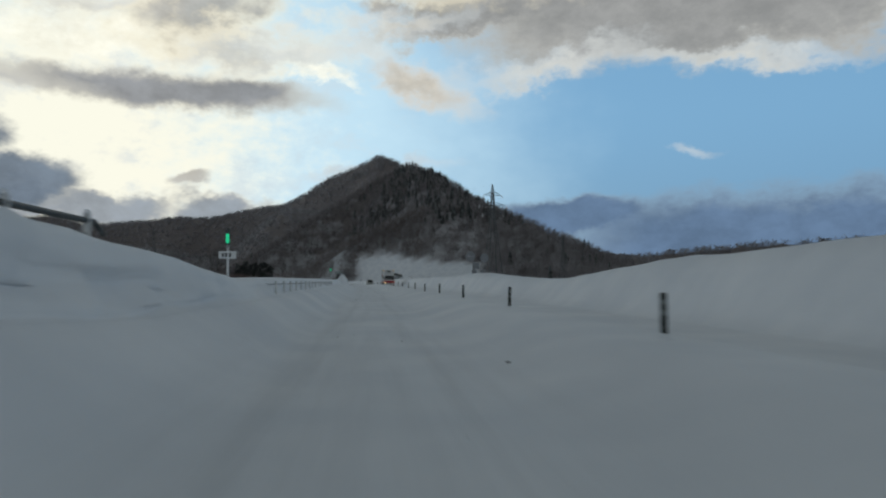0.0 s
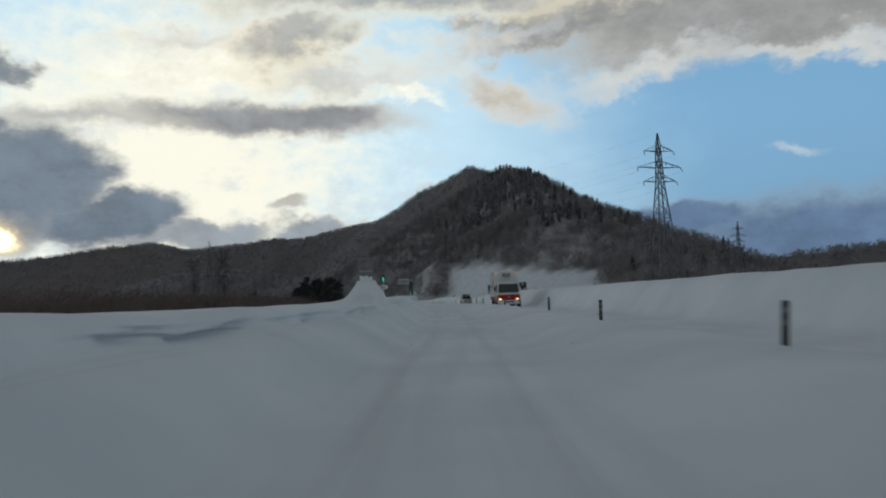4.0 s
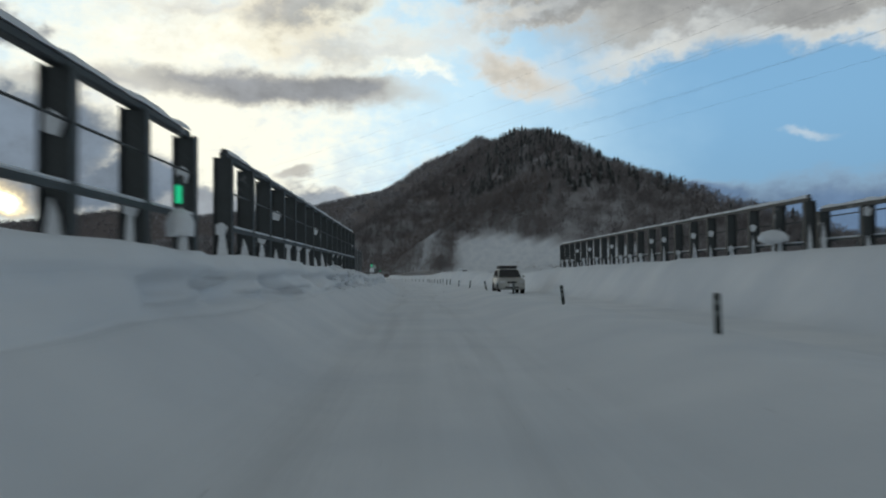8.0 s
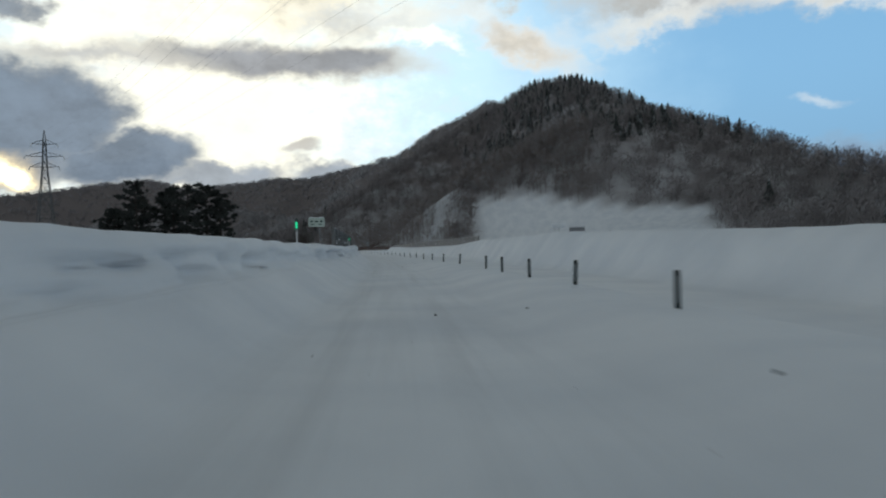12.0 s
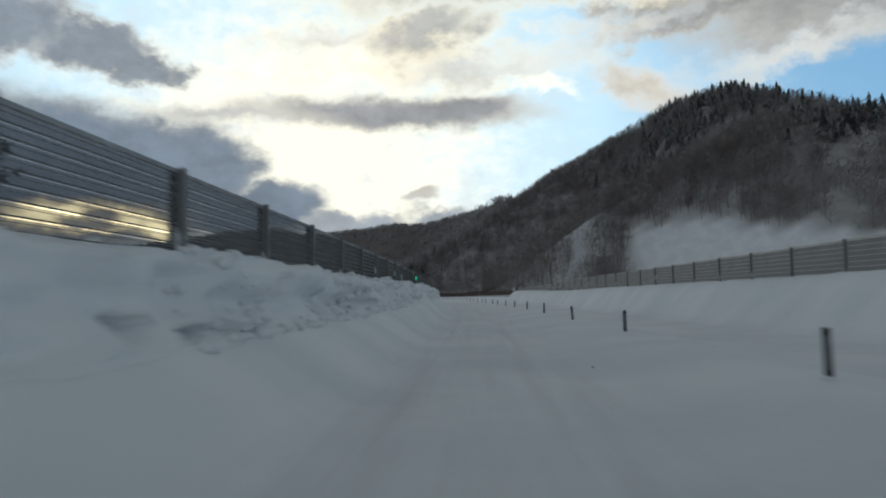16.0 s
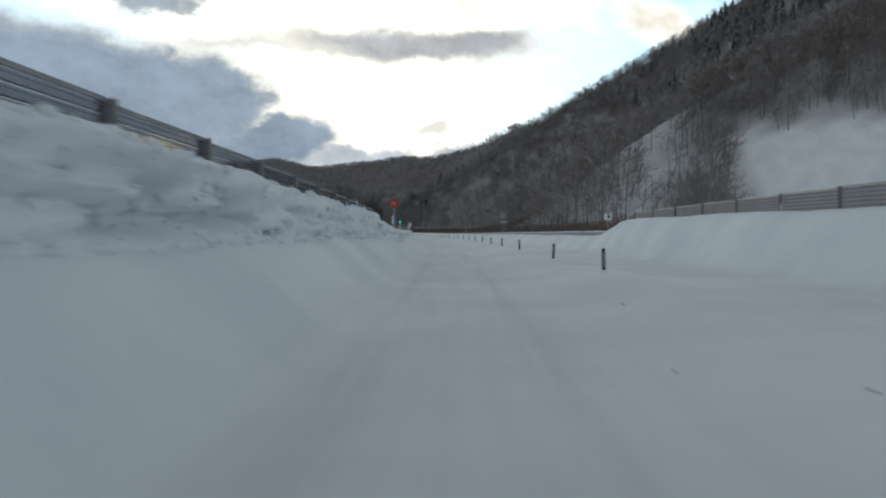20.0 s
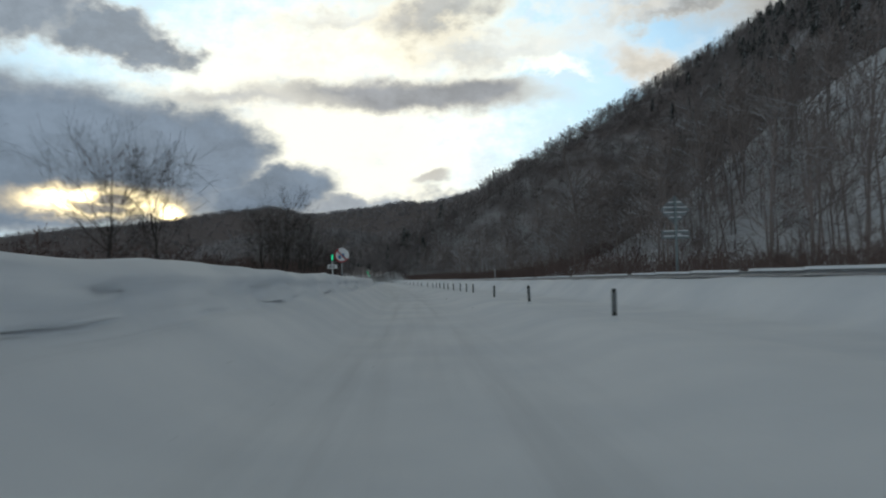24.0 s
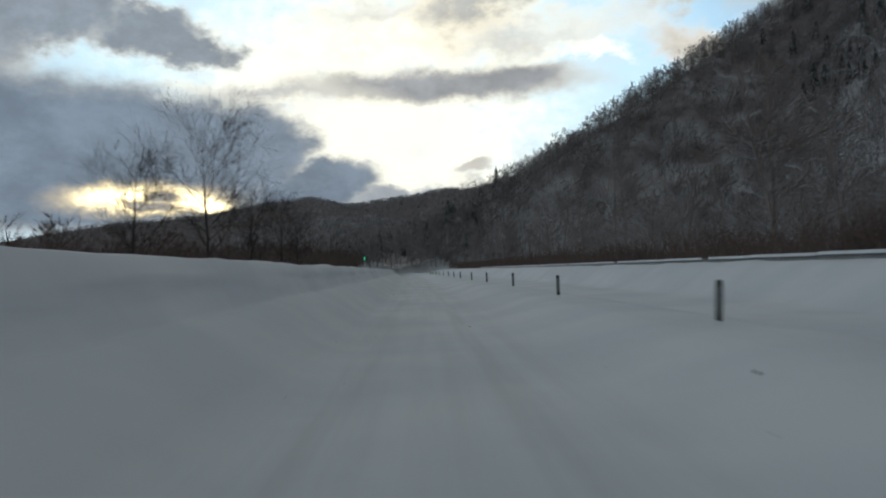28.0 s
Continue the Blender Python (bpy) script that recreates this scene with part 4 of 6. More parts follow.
def chord(s0, s1, u):
    """Pose at the start of a straight bay, and its length."""
    x0, y0 = road(s0, u)
    x1, y1 = road(s1, u)
    return pose(float(x0), float(y0), float(grade_z(s0)), 0, 0, math.degrees(math.atan2(-(x1 - x0), y1 - y0))), math.hypot(x1 - x0, y1 - y0)


def h_beam(g, z0, z1, web, flange, y=0.0):
    """Upright H-section: its web across the road's line."""
    w, f, t = web / 2, flange / 2, 0.007
    pts = [(-w - t, -f), (-w + t, -f), (-w + t, -t), (w - t, -t), (w - t, -f), (w + t, -f), (w + t, f), (w - t, f), (w - t, t), (-w + t, t), (-w + t, f), (-w - t, f)]
    n = len(pts)
    v = [(px, y + py, zz) for zz in (z0, z1) for px, py in pts]
    caps = [(0, 1, 2, 9, 10, 11), (2, 3, 8, 9), (3, 4, 5, 6, 7, 8)]
    return g.add(v, [tuple(n + i for i in q) for q in caps] + [tuple(reversed(q)) for q in caps] + [(i, (i + 1) % n, n + (i + 1) % n, n + i) for i in range(n)])


def frame_fence(s0, s1, u, top, pitch, label):
    """Open steel fence: deep H-columns, a top rail carrying snow, rods between."""
    m0, length = chord(s0, s1, u)
    e = thing("snow_fence_frame", m0, label, "snow fence", "steel snow fences")
    n = round(length / pitch)
    step = length / n
    rng = np.random.default_rng(int(s0 * 10))
    for i in range(n + 1):
        z0 = float(ground_height(s0 + (s1 - s0) * i / n, u) - grade_z(s0)) - 0.4
        c = part("column", h_beam(Geo(), z0, top, 0.29, 0.16, i * step), DARK_STEEL, e)
        hgt = rng.uniform(0.25, 0.75)
        w = rng.uniform(0.06, 0.14)
        zb = z0 + 0.35
        part("caked_snow", Geo().outline([(-0.10, zb), (-0.10 + w * 1.6, zb), (-0.08 + w, zb + hgt * 0.6), (-0.09 + w * 0.5, zb + hgt)], i * step - 0.06, i * step - 0.01), SNOW, c, "snow blown into the column")
        if rng.uniform() < 0.7:
            zz = rng.choice([2.1, 2.7])
            part("snow_patch", Geo().outline([(-0.12, zz - 0.08), (0.02, zz - 0.12), (0.08, zz + 0.04), (-0.02, zz + 0.12), (-0.12, zz + 0.08)], i * step - 0.045, i * step - 0.012), SNOW, c)
    part("top_rail", Geo().box(0, length / 2, top + 0.03, 0.12, length + 0.1, 0.09), DARK_STEEL, e, bevel=0.01)
    ridge = Geo()
    k = max(8, int(length / 0.35))
    for i in range(k + 1):
        y = length * i / k
        h = 0.05 + 0.05 * rng.uniform()
        w = 0.06 + 0.03 * rng.uniform()
        ridge.v += [(-w, y, top + 0.076), (-w * 0.5, y, top + 0.076 + h), (w * 0.6, y, top + 0.076 + h * 0.9), (w, y, top + 0.076)]
        if i:
            o = 4 * (i - 1)
            ridge.f += [(o + j, o + j + 1, o + j + 5, o + j + 4) for j in range(3)]
    part("snow_ridge", ridge, SNOW, e, "ridge of snow on the top rail", smooth=True)
    part("rod", Geo().tube((0.10, 0, 2.72), (0.10, length, 2.72), 0.016, n=6), DARK_STEEL, e)
    part("rod", Geo().box(0.12, length / 2, 2.10, 0.05, length, 0.07), DARK_STEEL, e)
    part("snow_strip", Geo().box(0.12, length / 2, 2.155, 0.055, length, 0.035), SNOW, e, "thin snow lying on the lower rail", bevel=0.012)


def slat_fence(s0, s1, u, top, bottom, bay, slats, label, side, single=True):
    """Fence of grey louvred steel slats between posts. top, bottom: heights at both ends."""
    m0, _ = chord(s0, s0 + bay, u)
    e = thing("slat_snow_fence", m0, label, "snow fence", "steel snow fences")
    inv = m0.inverted()
    n = max(1, round((s1 - s0) / bay))
    step = (s1 - s0) / n
    rng = np.random.default_rng(int(s0 * 7))
    tilt = Matrix.Rotation(radians(38 * side), 4, "Y")
    shared = {}
    for i in range(n + 1):
        s = s0 + i * step
        k = i / n
        t, b = top[0] + (top[1] - top[0]) * k, bottom[0] + (bottom[1] - bottom[0]) * k
        m1, ln = chord(s, s + step, u)
        local = inv @ m1
        z0 = float(ground_height(s, u) - grade_z(s)) - 0.4
        p = part("post", h_beam(Geo(), z0, t + 0.06, 0.15 if single else 0.10, 0.12 if single else 0.05), SLAT_STEEL, e)
        p.matrix_basis = local
        if rng.uniform() < 0.6:
            zz = b + rng.uniform(0.0, 0.5)
            q = part("snow_patch", Geo().outline([(-0.05, zz - 0.1), (0.04, zz - 0.13), (0.06, zz + 0.03), (0.0, zz + 0.14), (-0.05, zz + 0.05)], -0.085, -0.058), SNOW, p)
        if i == n:
            break
        pan = part("panel_rail", Geo().box(0, ln / 2, t, 0.05, ln - 0.13, 0.045), GALV, e)
        pan.matrix_basis = local
        hgt = t - 0.03 - b
        pitch = hgt / slats
        if single:
            key = round(ln, 2)
            if key not in shared:
                # two pale steel strips stand in for highlight lines along each slat
                me = Geo().box(0, ln / 2, 0.006, 0.004, ln - 0.13, 0.084).box(0.004, ln / 2, -0.040, 0.018, ln - 0.13, 0.007).box(0.006, ln / 2, -0.0475, 0.022, ln - 0.13, 0.004).box(0.005, ln / 2, 0.022, 0.010, ln - 0.13, 0.004).mesh("slat", TINTED)
                me.materials.append(DARK_STEEL)
                me.materials.append(GALV)
                for q in me.polygons:
                    q.material_index = min(2, q.index // 6)
                shared[key] = me
            for j in range(slats):
                o = part("slat", shared[key], TINTED, pan)
                o.location = (0, 0, b + pitch * (j + 0.5))
                o.scale = (1, 1, pitch / 0.105)
        else:
            g = Geo()
            for j in range(slats):
                zc = b + pitch * (j + 0.5)
                g.box(0, ln / 2, zc, 0.012, ln - 0.05, pitch * 0.93, None)
            q = part("slats", g, SLAT_STEEL, pan)


frame_fence(164.1, 171.5, -3.35, 3.24, 1.85, "open dark steel snow fence with snow-caked columns")
frame_fence(173.55, 198.6, -3.35, 3.30, 1.67, "open dark steel snow fence with snow-caked columns")
slat_fence(198.9, 205.5, -3.35, (2.80, 2.78), (1.55, 1.55), 2.4, 7, "grey see-through slatted snow fence spattered with snow", 1)
slat_fence(288.1, 365.1, -3.4, (2.71, 2.82), (1.74, 1.92), 3.5, 8, "long grey see-through slatted snow fence above the bank", 1)
slat_fence(365.1, 403.6, -3.4, (2.82, 2.62), (1.92, 1.98), 3.5, 7, "long grey see-through slatted snow fence above the bank", 1)
slat_fence(403.6, 436.0, -3.4, (2.62, 2.36), (1.98, 1.94), 2.95, 5, "long grey see-through slatted snow fence above the bank", 1)
frame_fence(172.5, 180.3, 10.4, 2.85, 1.95, "dark steel snow fence across the road, half lost in drifting snow")
frame_fence(181.0, 214.5, 10.4, 3.25, 1.65, "tall dark steel snow fence across the road")
slat_fence(322.0, 404.0, 10.4, (2.62, 2.72), (1.72, 1.80), 3.5, 6, "grey slatted snow fence across the road", -1, single=False)
slat_fence(404.5, 444.0, 10.4, (2.55, 2.40), (1.72, 1.95), 3.5, 6, "lower grey slatted snow fence across the road", -1, single=False)


def fence_end():
    """Free-standing snowed-up frame at the start of a run of fence, with a stub of rail behind it."""
    s, u = 109.2, -3.24
    e = thing("fence_end_frame", at(s, u, 0), "snow-plastered steel fence end frame standing on a drift", "snow fence")
    z0, z1 = 1.5, 2.82
    for x in (-0.26, 0.26):
        part("upright", Geo().box(x, 0, (z0 + z1) / 2, 0.045, 0.07, z1 - z0), SLAT_STEEL, e, bevel=0.006)
    part("head_rail", Geo().outline([(-0.285, z1 - 0.03), (-0.285, z1 + 0.01), (-0.22, z1 + 0.045), (0.22, z1 + 0.045), (0.285, z1 + 0.01), (0.285, z1 - 0.03)], -0.035, 0.035), SLAT_STEEL, e)
    for j in range(9):
        part("slat", Geo().box(0, 0.0, 2.44 + 0.036 * j, 0.48, 0.02, 0.011, Matrix.Rotation(radians(7), 3, "Y")), GALV, e)
    part("cross_rail", Geo().box(0, 0, 2.36, 0.50, 0.06, 0.075), GALV, e, bevel=0.01)
    part("plate", Geo().outline([(-0.24, 1.5), (0.24, 1.5), (0.24, 2.17), (0.12, 2.10), (0.05, 2.2), (-0.1, 2.16), (-0.24, 2.22)], -0.03, 0.03), SNOW, e, "snow filling the lower frame")
    part("back_plate", Geo().box(0, 0.045, 1.93, 0.5, 0.012, 0.8), SLAT_STEEL, e)
    skirt = Geo()
    for k, (r, z) in enumerate(((0.98, 0.0), (0.64, 1.55), (0.42, 1.84), (0.33, 2.02))):
        skirt.v += [(r * math.cos(6.2832 * i / 16) * (1 + 0.06 * math.sin(5 * i)), 0.15 + r * 0.85 * math.sin(6.2832 * i / 16), z) for i in range(16)]
        if k:
            skirt.f += [((k - 1) * 16 + i, (k - 1) * 16 + (i + 1) % 16, k * 16 + (i + 1) % 16, k * 16 + i) for i in range(16)]
    skirt.v[:16] = [(x, y, float(snow_height(s + y, u + x) - grade_z(s)) - 0.12) for x, y, _ in skirt.v[:16]]
    skirt.f.append(tuple(range(48, 64)))
    part("drift", skirt, SNOW, e, "snow drifted up round the foot", smooth=True)
    r = thing("rail_stub", at(110.6, u, 0), "short bent steel rail rising from the snow", "guard rail")
    part("rail", Geo().tube((0, 0, 2.08), (0, 1.2, 2.08), 0.022, n=8).tube((0, 1.2, 2.08), (0, 1.32, 1.98), 0.022, n=8).tube((0, 1.32, 1.98), (0, 1.32, 1.4), 0.022, n=8), GALV, r)
    for y in (0.0, 0.32, 0.62, 0.95):
        part("bar", Geo().tube((0, y, 1.4), (0, y, 2.08), 0.02, n=8), GALV, r)


fence_end()

# ---- rails by the road ----


def pipe_rail():
    e = thing("pipe_guard_rail", at(0, -3.35, 0), "dark pipe guard rail over the bank on pale posts", "guard rail")
    part("pipe", Geo().tube((0, -14, 2.03), (0, 9.6, 2.03), 0.035, n=10).tube((0, 9.6, 2.03), (0.0, 9.9, 1.9), 0.035, n=10), DARK_STEEL, e, smooth=True)
    part("pipe", Geo().tube((0, -14, 1.86), (0, 9.4, 1.86), 0.02, n=8), DARK_STEEL, e, smooth=True)
    for y in (-9.0, -5.0, -0.5, 3.5, 7.3, 9.35):
        p = part("post", Geo().tube((0, y, 0.9), (0, y, 2.10), 0.045, n=12), PALE, e, smooth=True)
        part("snow_cap", Geo().tube((0, y, 2.10), (0, y, 2.16), 0.05, 0.02, 10), SNOW, p, smooth=True)
    c = thing("cable_barrier", at(0, 0, 0), "dark cable barrier just clear of the snow", "guard rail")
    for s0, s1 in zip(range(20, 53, 2), range(22, 55, 2)):
        x0, y0 = road(s0, -2.69)
        x1, y1 = road(s1, -2.69)
        inv = c.matrix_basis.inverted()
        a, b = inv @ Vector((float(x0), float(y0), 1.24)), inv @ Vector((float(x1), float(y1), 1.24))
        part("cable", Geo().tube(a, (a + b) / 2 - Vector((0, 0, 0.02)), 0.010, n=6).tube((a + b) / 2 - Vector((0, 0, 0.02)), b, 0.010, n=6), DARK_STEEL, c)
        part("post", Geo().tube(b - Vector((0, 0, 0.5)), b + Vector((0, 0, 0.07)), 0.04, n=10), PALE, c)


pipe_rail()


def beam_rail():
    """Guard rail on the far edge of the road, its beam topped by a strip of snow."""
    e = thing("beam_guard_rail", at(450, 10.2, 0), "grey beam guard rail almost buried, snow along its top", "guard rail")
    inv = e.matrix_basis.inverted()
    step = 4.0
    for i in range(56):
        s = 450 + i * step
        m1, ln = chord(s, s + step, 10.2)
        m = inv @ m1
        top = float(np.interp(s, [450, 500, 540, 580, 680], [1.40, 1.38, 1.34, 1.28, 1.30]))
        b = part("beam", Geo().outline([(-0.02, top - 0.30), (0.03, top - 0.26), (-0.03, top - 0.20), (-0.03, top - 0.16), (0.03, top - 0.10), (-0.02, top - 0.05), (-0.01, top - 0.05), (0.045, top - 0.10), (0.045, top - 0.26), (-0.01, top - 0.30)], 0, ln - 0.01), GALV, e)
        b.matrix_basis = m
        part("snow_strip", Geo().outline([(-0.05, top - 0.05), (-0.04, top + 0.02), (0.03, top + 0.03), (0.06, top - 0.05)], 0.05, ln - 0.06 - 0.7 * (i % 3 == 1)), SNOW, b, smooth=False)
        p = part("post", Geo().box(0.09, 0, top - 0.4, 0.08, 0.06, 0.8), GALV, e)
        p.matrix_basis = m


beam_rail()

# ---- road signs ----


def board_sign(s, u, zc, w, h, rows, pale):
    e = thing("board_sign", at(s, u, 0), ("pale" if pale else "white") + " roadside board with a dark legend on a bent pole", "road sign")
    z0 = float(ground_height(s, u) - grade_z(s))
    knee = zc - h / 2 - 0.52
    part("pole", Geo().tube((0.16, 0.05, knee), (0.16, 0.05, zc + h * 0.3), 0.04, n=12).tube((0.16, 0.05, knee), (0.24, 0.05, knee - 0.18), 0.04, n=12).tube((0.24, 0.05, knee - 0.18), (0.62, 0.05, z0 - 0.35), 0.04, n=12), GALV, e, "bent steel pole", smooth=True)
    # the white board's base is dulled for shade on its face; stains are dirt
    b = part("board", Geo().box(0, 0, zc, w, 0.03, h), material("board_dull_white", (0.40, 0.43, 0.42), 0.5, vary=0.12, dirt=((0.26, 0.29, 0.29), 0.55)) if not pale else material("board_pale_green", (0.42, 0.50, 0.46), 0.5, vary=0.1), e, bevel=0.01)
    for y, n, bw, bh in rows:
        for i in range(n):
            x = (i - (n - 1) / 2) * w * 0.9 / n
            part("legend_bar", Geo().box(x, -0.02, zc + y, bw, 0.008, bh), SIGN_GREEN, b)
    part("snow_cap", Geo().outline([(-w / 2, zc + h / 2), (w / 2, zc + h / 2), (w * 0.4, zc + h / 2 + 0.04), (0, zc + h / 2 + 0.02), (-w * 0.35, zc + h / 2 + 0.045)], -0.025, 0.025), SNOW, e)


board_sign(160.7, -4.0, 3.12, 1.22, 0.50, ((0.06, 5, 0.17, 0.18), (-0.15, 3, 0.30, 0.045)), False)
board_sign(287.0, -4.3, 3.02, 0.96, 0.54, ((0.05, 3, 0.14, 0.10), (-0.12, 2, 0.24, 0.05)), True)


def twin_discs():
    """Two round sign panels seen from behind, over a cabinet on a post."""
    s, u = 72.0, 9.9
    e = thing("twin_round_signs", at(s, u, -0.3), "pair of snow-streaked round sign panels above a grey cabinet", "road sign")
    z0 = float(ground_height(s, u) - grade_z(s))
    part("post", Geo().tube((0, 0, z0 - 0.4), (0, 0, 3.9), 0.06, n=12), GALV, e, smooth=True)
    part("arm", Geo().tube((0, 0, 2.85), (0.95, 0, 2.85), 0.035, n=8).tube((0.95, 0, 2.85), (1.08, 0, 3.0), 0.035, n=8).tube((1.08, 0, 3.0), (1.08, 0, 4.1), 0.035, n=8), GALV, e)
    for x, z, r, t in ((-0.28, 3.85, 0.46, 9), (1.06, 3.72, 0.40, -4)):
        g = Geo()
        n = 28
        for k, (rr, y) in enumerate(((r, -0.05), (r, -0.02), (r * 0.93, 0.0), (0.001, 0.015))):
            for i in range(n):
                a = 6.2832 * i / n
                g.v.append((x + rr * math.cos(a), y, z + 1.08 * rr * math.sin(a)))
            if k:
                g.f += [((k - 1) * n + i, (k - 1) * n + (i + 1) % n, k * n + (i + 1) % n, k * n + i) for i in range(n)]
        g.f.append(tuple(range(n)))
        d = part("disc", g, SIGN_BACK, e, "grey round panel, streaked white", smooth=False)
        part("bracket", Geo().box(x * 0.95, -0.07, z, 0.5, 0.03, 0.05), GALV, d)
    part("cabinet", Geo().box(0.22, -0.12, 2.95, 0.62, 0.22, 0.62), SIGN_BACK, e, "grey control cabinet", bevel=0.02)
    part("lower_box", Geo().box(0.06, -0.12, 2.38, 0.42, 0.2, 0.45), SIGN_BACK, e, bevel=0.015)
    part("lower_box", Geo().box(0.92, -0.10, 2.36, 0.45, 0.2, 0.42), SIGN_BACK, e, bevel=0.015)


twin_discs()


def speed_sign():
    s, u = 461.0, -3.75
    e = thing("speed_limit_sign", at(s, u, 0), "red round speed limit sign reading 50 over two pale plates", "road sign")
    z0 = float(ground_height(s, u) - grade_z(s))
    part("post", Geo().tube((0, 0, z0 - 0.3), (0, 0, 3.75), 0.04, n=12), GALV, e, smooth=True)
    d = part("disc", Geo().disc(0, 3.62, 0.36, -0.07, -0.05, 32), SIGN_RED, e, "red disc with a pale figure")
    curve = bpy.data.curves.new("figures", "FONT")
    curve.body, curve.size, curve.align_x, curve.align_y, curve.extrude = "50", 0.42, "CENTER", "CENTER", 0.004
    curve.materials.append(material("figure_orange", (0.75, 0.32, 0.16), 0.5))
    t = new("figures", curve)
    t.parent = d
    t.matrix_basis = pose(0, -0.078, 3.62, 90, 0, 0)
    for x in (-0.10, 0.10):
        part("plate", Geo().box(x, -0.06, 2.35, 0.12, 0.012, 0.62), SIGN_BLUE if x > 0 else SIGN_WHITE, e, "narrow reflective plate")


speed_sign()


def ban_sign():
    s, u = 516.5, -3.12
    e = thing("ban_sign", at(s, u, 0, 8), "tilted round ban sign, red-rimmed, half plastered with snow", "road sign")
    z0 = float(ground_height(s, u) - grade_z(s))
    part("post", Geo().tube((0.02, 0, z0 - 0.3), (0, 0, 2.7), 0.035, n=12), GALV, e, smooth=True)
    head = part("disc", Geo().disc(0, 2.52, 0.33, -0.07, -0.05, 36), SIGN_WHITE, e, "white face with red rim")
    n = 36
    rim = Geo()
    for r, y in ((0.33, -0.072), (0.33, -0.078), (0.265, -0.078), (0.265, -0.072)):
        rim.v += [(r * math.cos(6.2832 * i / n), y, 2.52 + r * math.sin(6.2832 * i / n)) for i in range(n)]
    rim.f = [(k * n + i, k * n + (i + 1) % n, ((k + 1) % 4) * n + (i + 1) % n, ((k + 1) % 4) * n + i) for k in range(4) for i in range(n)]
    part("rim", rim, SIGN_RED, head)
    part("slash", Geo().box(0, -0.076, 2.52, 0.56, 0.006, 0.05, Matrix.Rotation(radians(45), 3, "Y")), SIGN_RED, head)
    for x, z, w, h in ((-0.09, 2.44, 0.13, 0.16), (0.07, 2.52, 0.10, 0.17)):
        part("emblem", Geo().box(x, -0.0735, z, w, 0.005, h), SIGN_BLUE, head, bevel=0.002)
    pts = [(0.325 * math.cos(a), 2.52 + 0.325 * math.sin(a)) for a in np.linspace(-0.55, 2.0, 14)]
    pts += [(-0.02, 2.66), (0.05, 2.60), (0.12, 2.58), (0.17, 2.48), (0.22, 2.40)]
    part("snow_film", Geo().outline(pts, -0.087, -0.080), SNOW, head, "snow sticking to the upper face")


ban_sign()


def back_sign():
    s, u = 512.0, 10.4
    e = thing("diamond_sign", at(s, u, 0), "back of a diamond road sign with cross brackets and a plate", "road sign")
    z0 = float(ground_height(s, u) - grade_z(s))
    part("post", Geo().tube((0, 0, z0 - 0.4), (0, 0, 4.4), 0.05, n=12), SIGN_TEAL, e, "grey-green post", smooth=True)
    part("panel", Geo().outline([(0, 3.25), (0.62, 3.85), (0, 4.45), (-0.62, 3.85)], 0.06, 0.075), SIGN_BACK, e)
    for z, w in ((4.12, 0.55), (3.92, 1.0), (3.72, 0.95), (3.52, 0.5), (2.98, 1.05), (2.78, 1.05)):
        b = part("bracket", Geo().box(0, 0.04, z, w, 0.03, 0.06), SIGN_TEAL, e)
        part("snow_strip", Geo().box(0, 0.02, z + 0.045, w * 0.95, 0.05, 0.035), SNOW, b, bevel=0.01)
    part("plate", Geo().box(0, 0.07, 2.88, 1.15, 0.015, 0.36), SIGN_BACK, e, bevel=0.005)
    m = thing("marker_board", at(451.5, 10.6, 0), "small white board by the end of the fence", "road sign")
    part("post", Geo().tube((0, 0, 0.6), (0, 0, 2.3), 0.03, n=10), GALV, m)
    part("board", Geo().box(0, -0.04, 2.35, 0.5, 0.015, 0.42), SIGN_WHITE, m, bevel=0.006)
    part("legend_bar", Geo().box(0.05, -0.052, 2.36, 0.14, 0.006, 0.24), DARK_STEEL, m)
    p = thing("marker_pole", at(562.5, 10.1, 0), "pale snow pole by the far guard rail", "snow pole")
    part("pole", Geo().tube((0, 0, 0.5), (0, 0, 2.3), 0.042, n=12), PALE, p, smooth=True)
    part("cap", Geo().tube((0, 0, 2.3), (0, 0, 2.35), 0.048, 0.025, 12), SNOW, p)
    for s2 in (182.5, 286.0):
        q = thing("snow_capped_marker", at(s2, 10.1), "short marker buried under a round cap of snow", "road marker")
        part("stake", Geo().tube((0, 0, -0.3), (0, 0, 0.35), 0.04, n=8), PALE, q)
        cap = Geo()
        for k, (r, z) in enumerate(((0.2, 0.22), (0.42, 0.30), (0.44, 0.42), (0.3, 0.56), (0.08, 0.62))):
            cap.v += [(r * math.cos(6.2832 * i / 12), r * math.sin(6.2832 * i / 12) * 0.8, z) for i in range(12)]
            if k:
                cap.f += [((k - 1) * 12 + i, (k - 1) * 12 + (i + 1) % 12, k * 12 + (i + 1) % 12, k * 12 + i) for i in range(12)]
        cap.f += [tuple(range(12)), tuple(range(48, 60))]
        part("snow_cap", cap, SNOW, q, smooth=True)


back_sign()


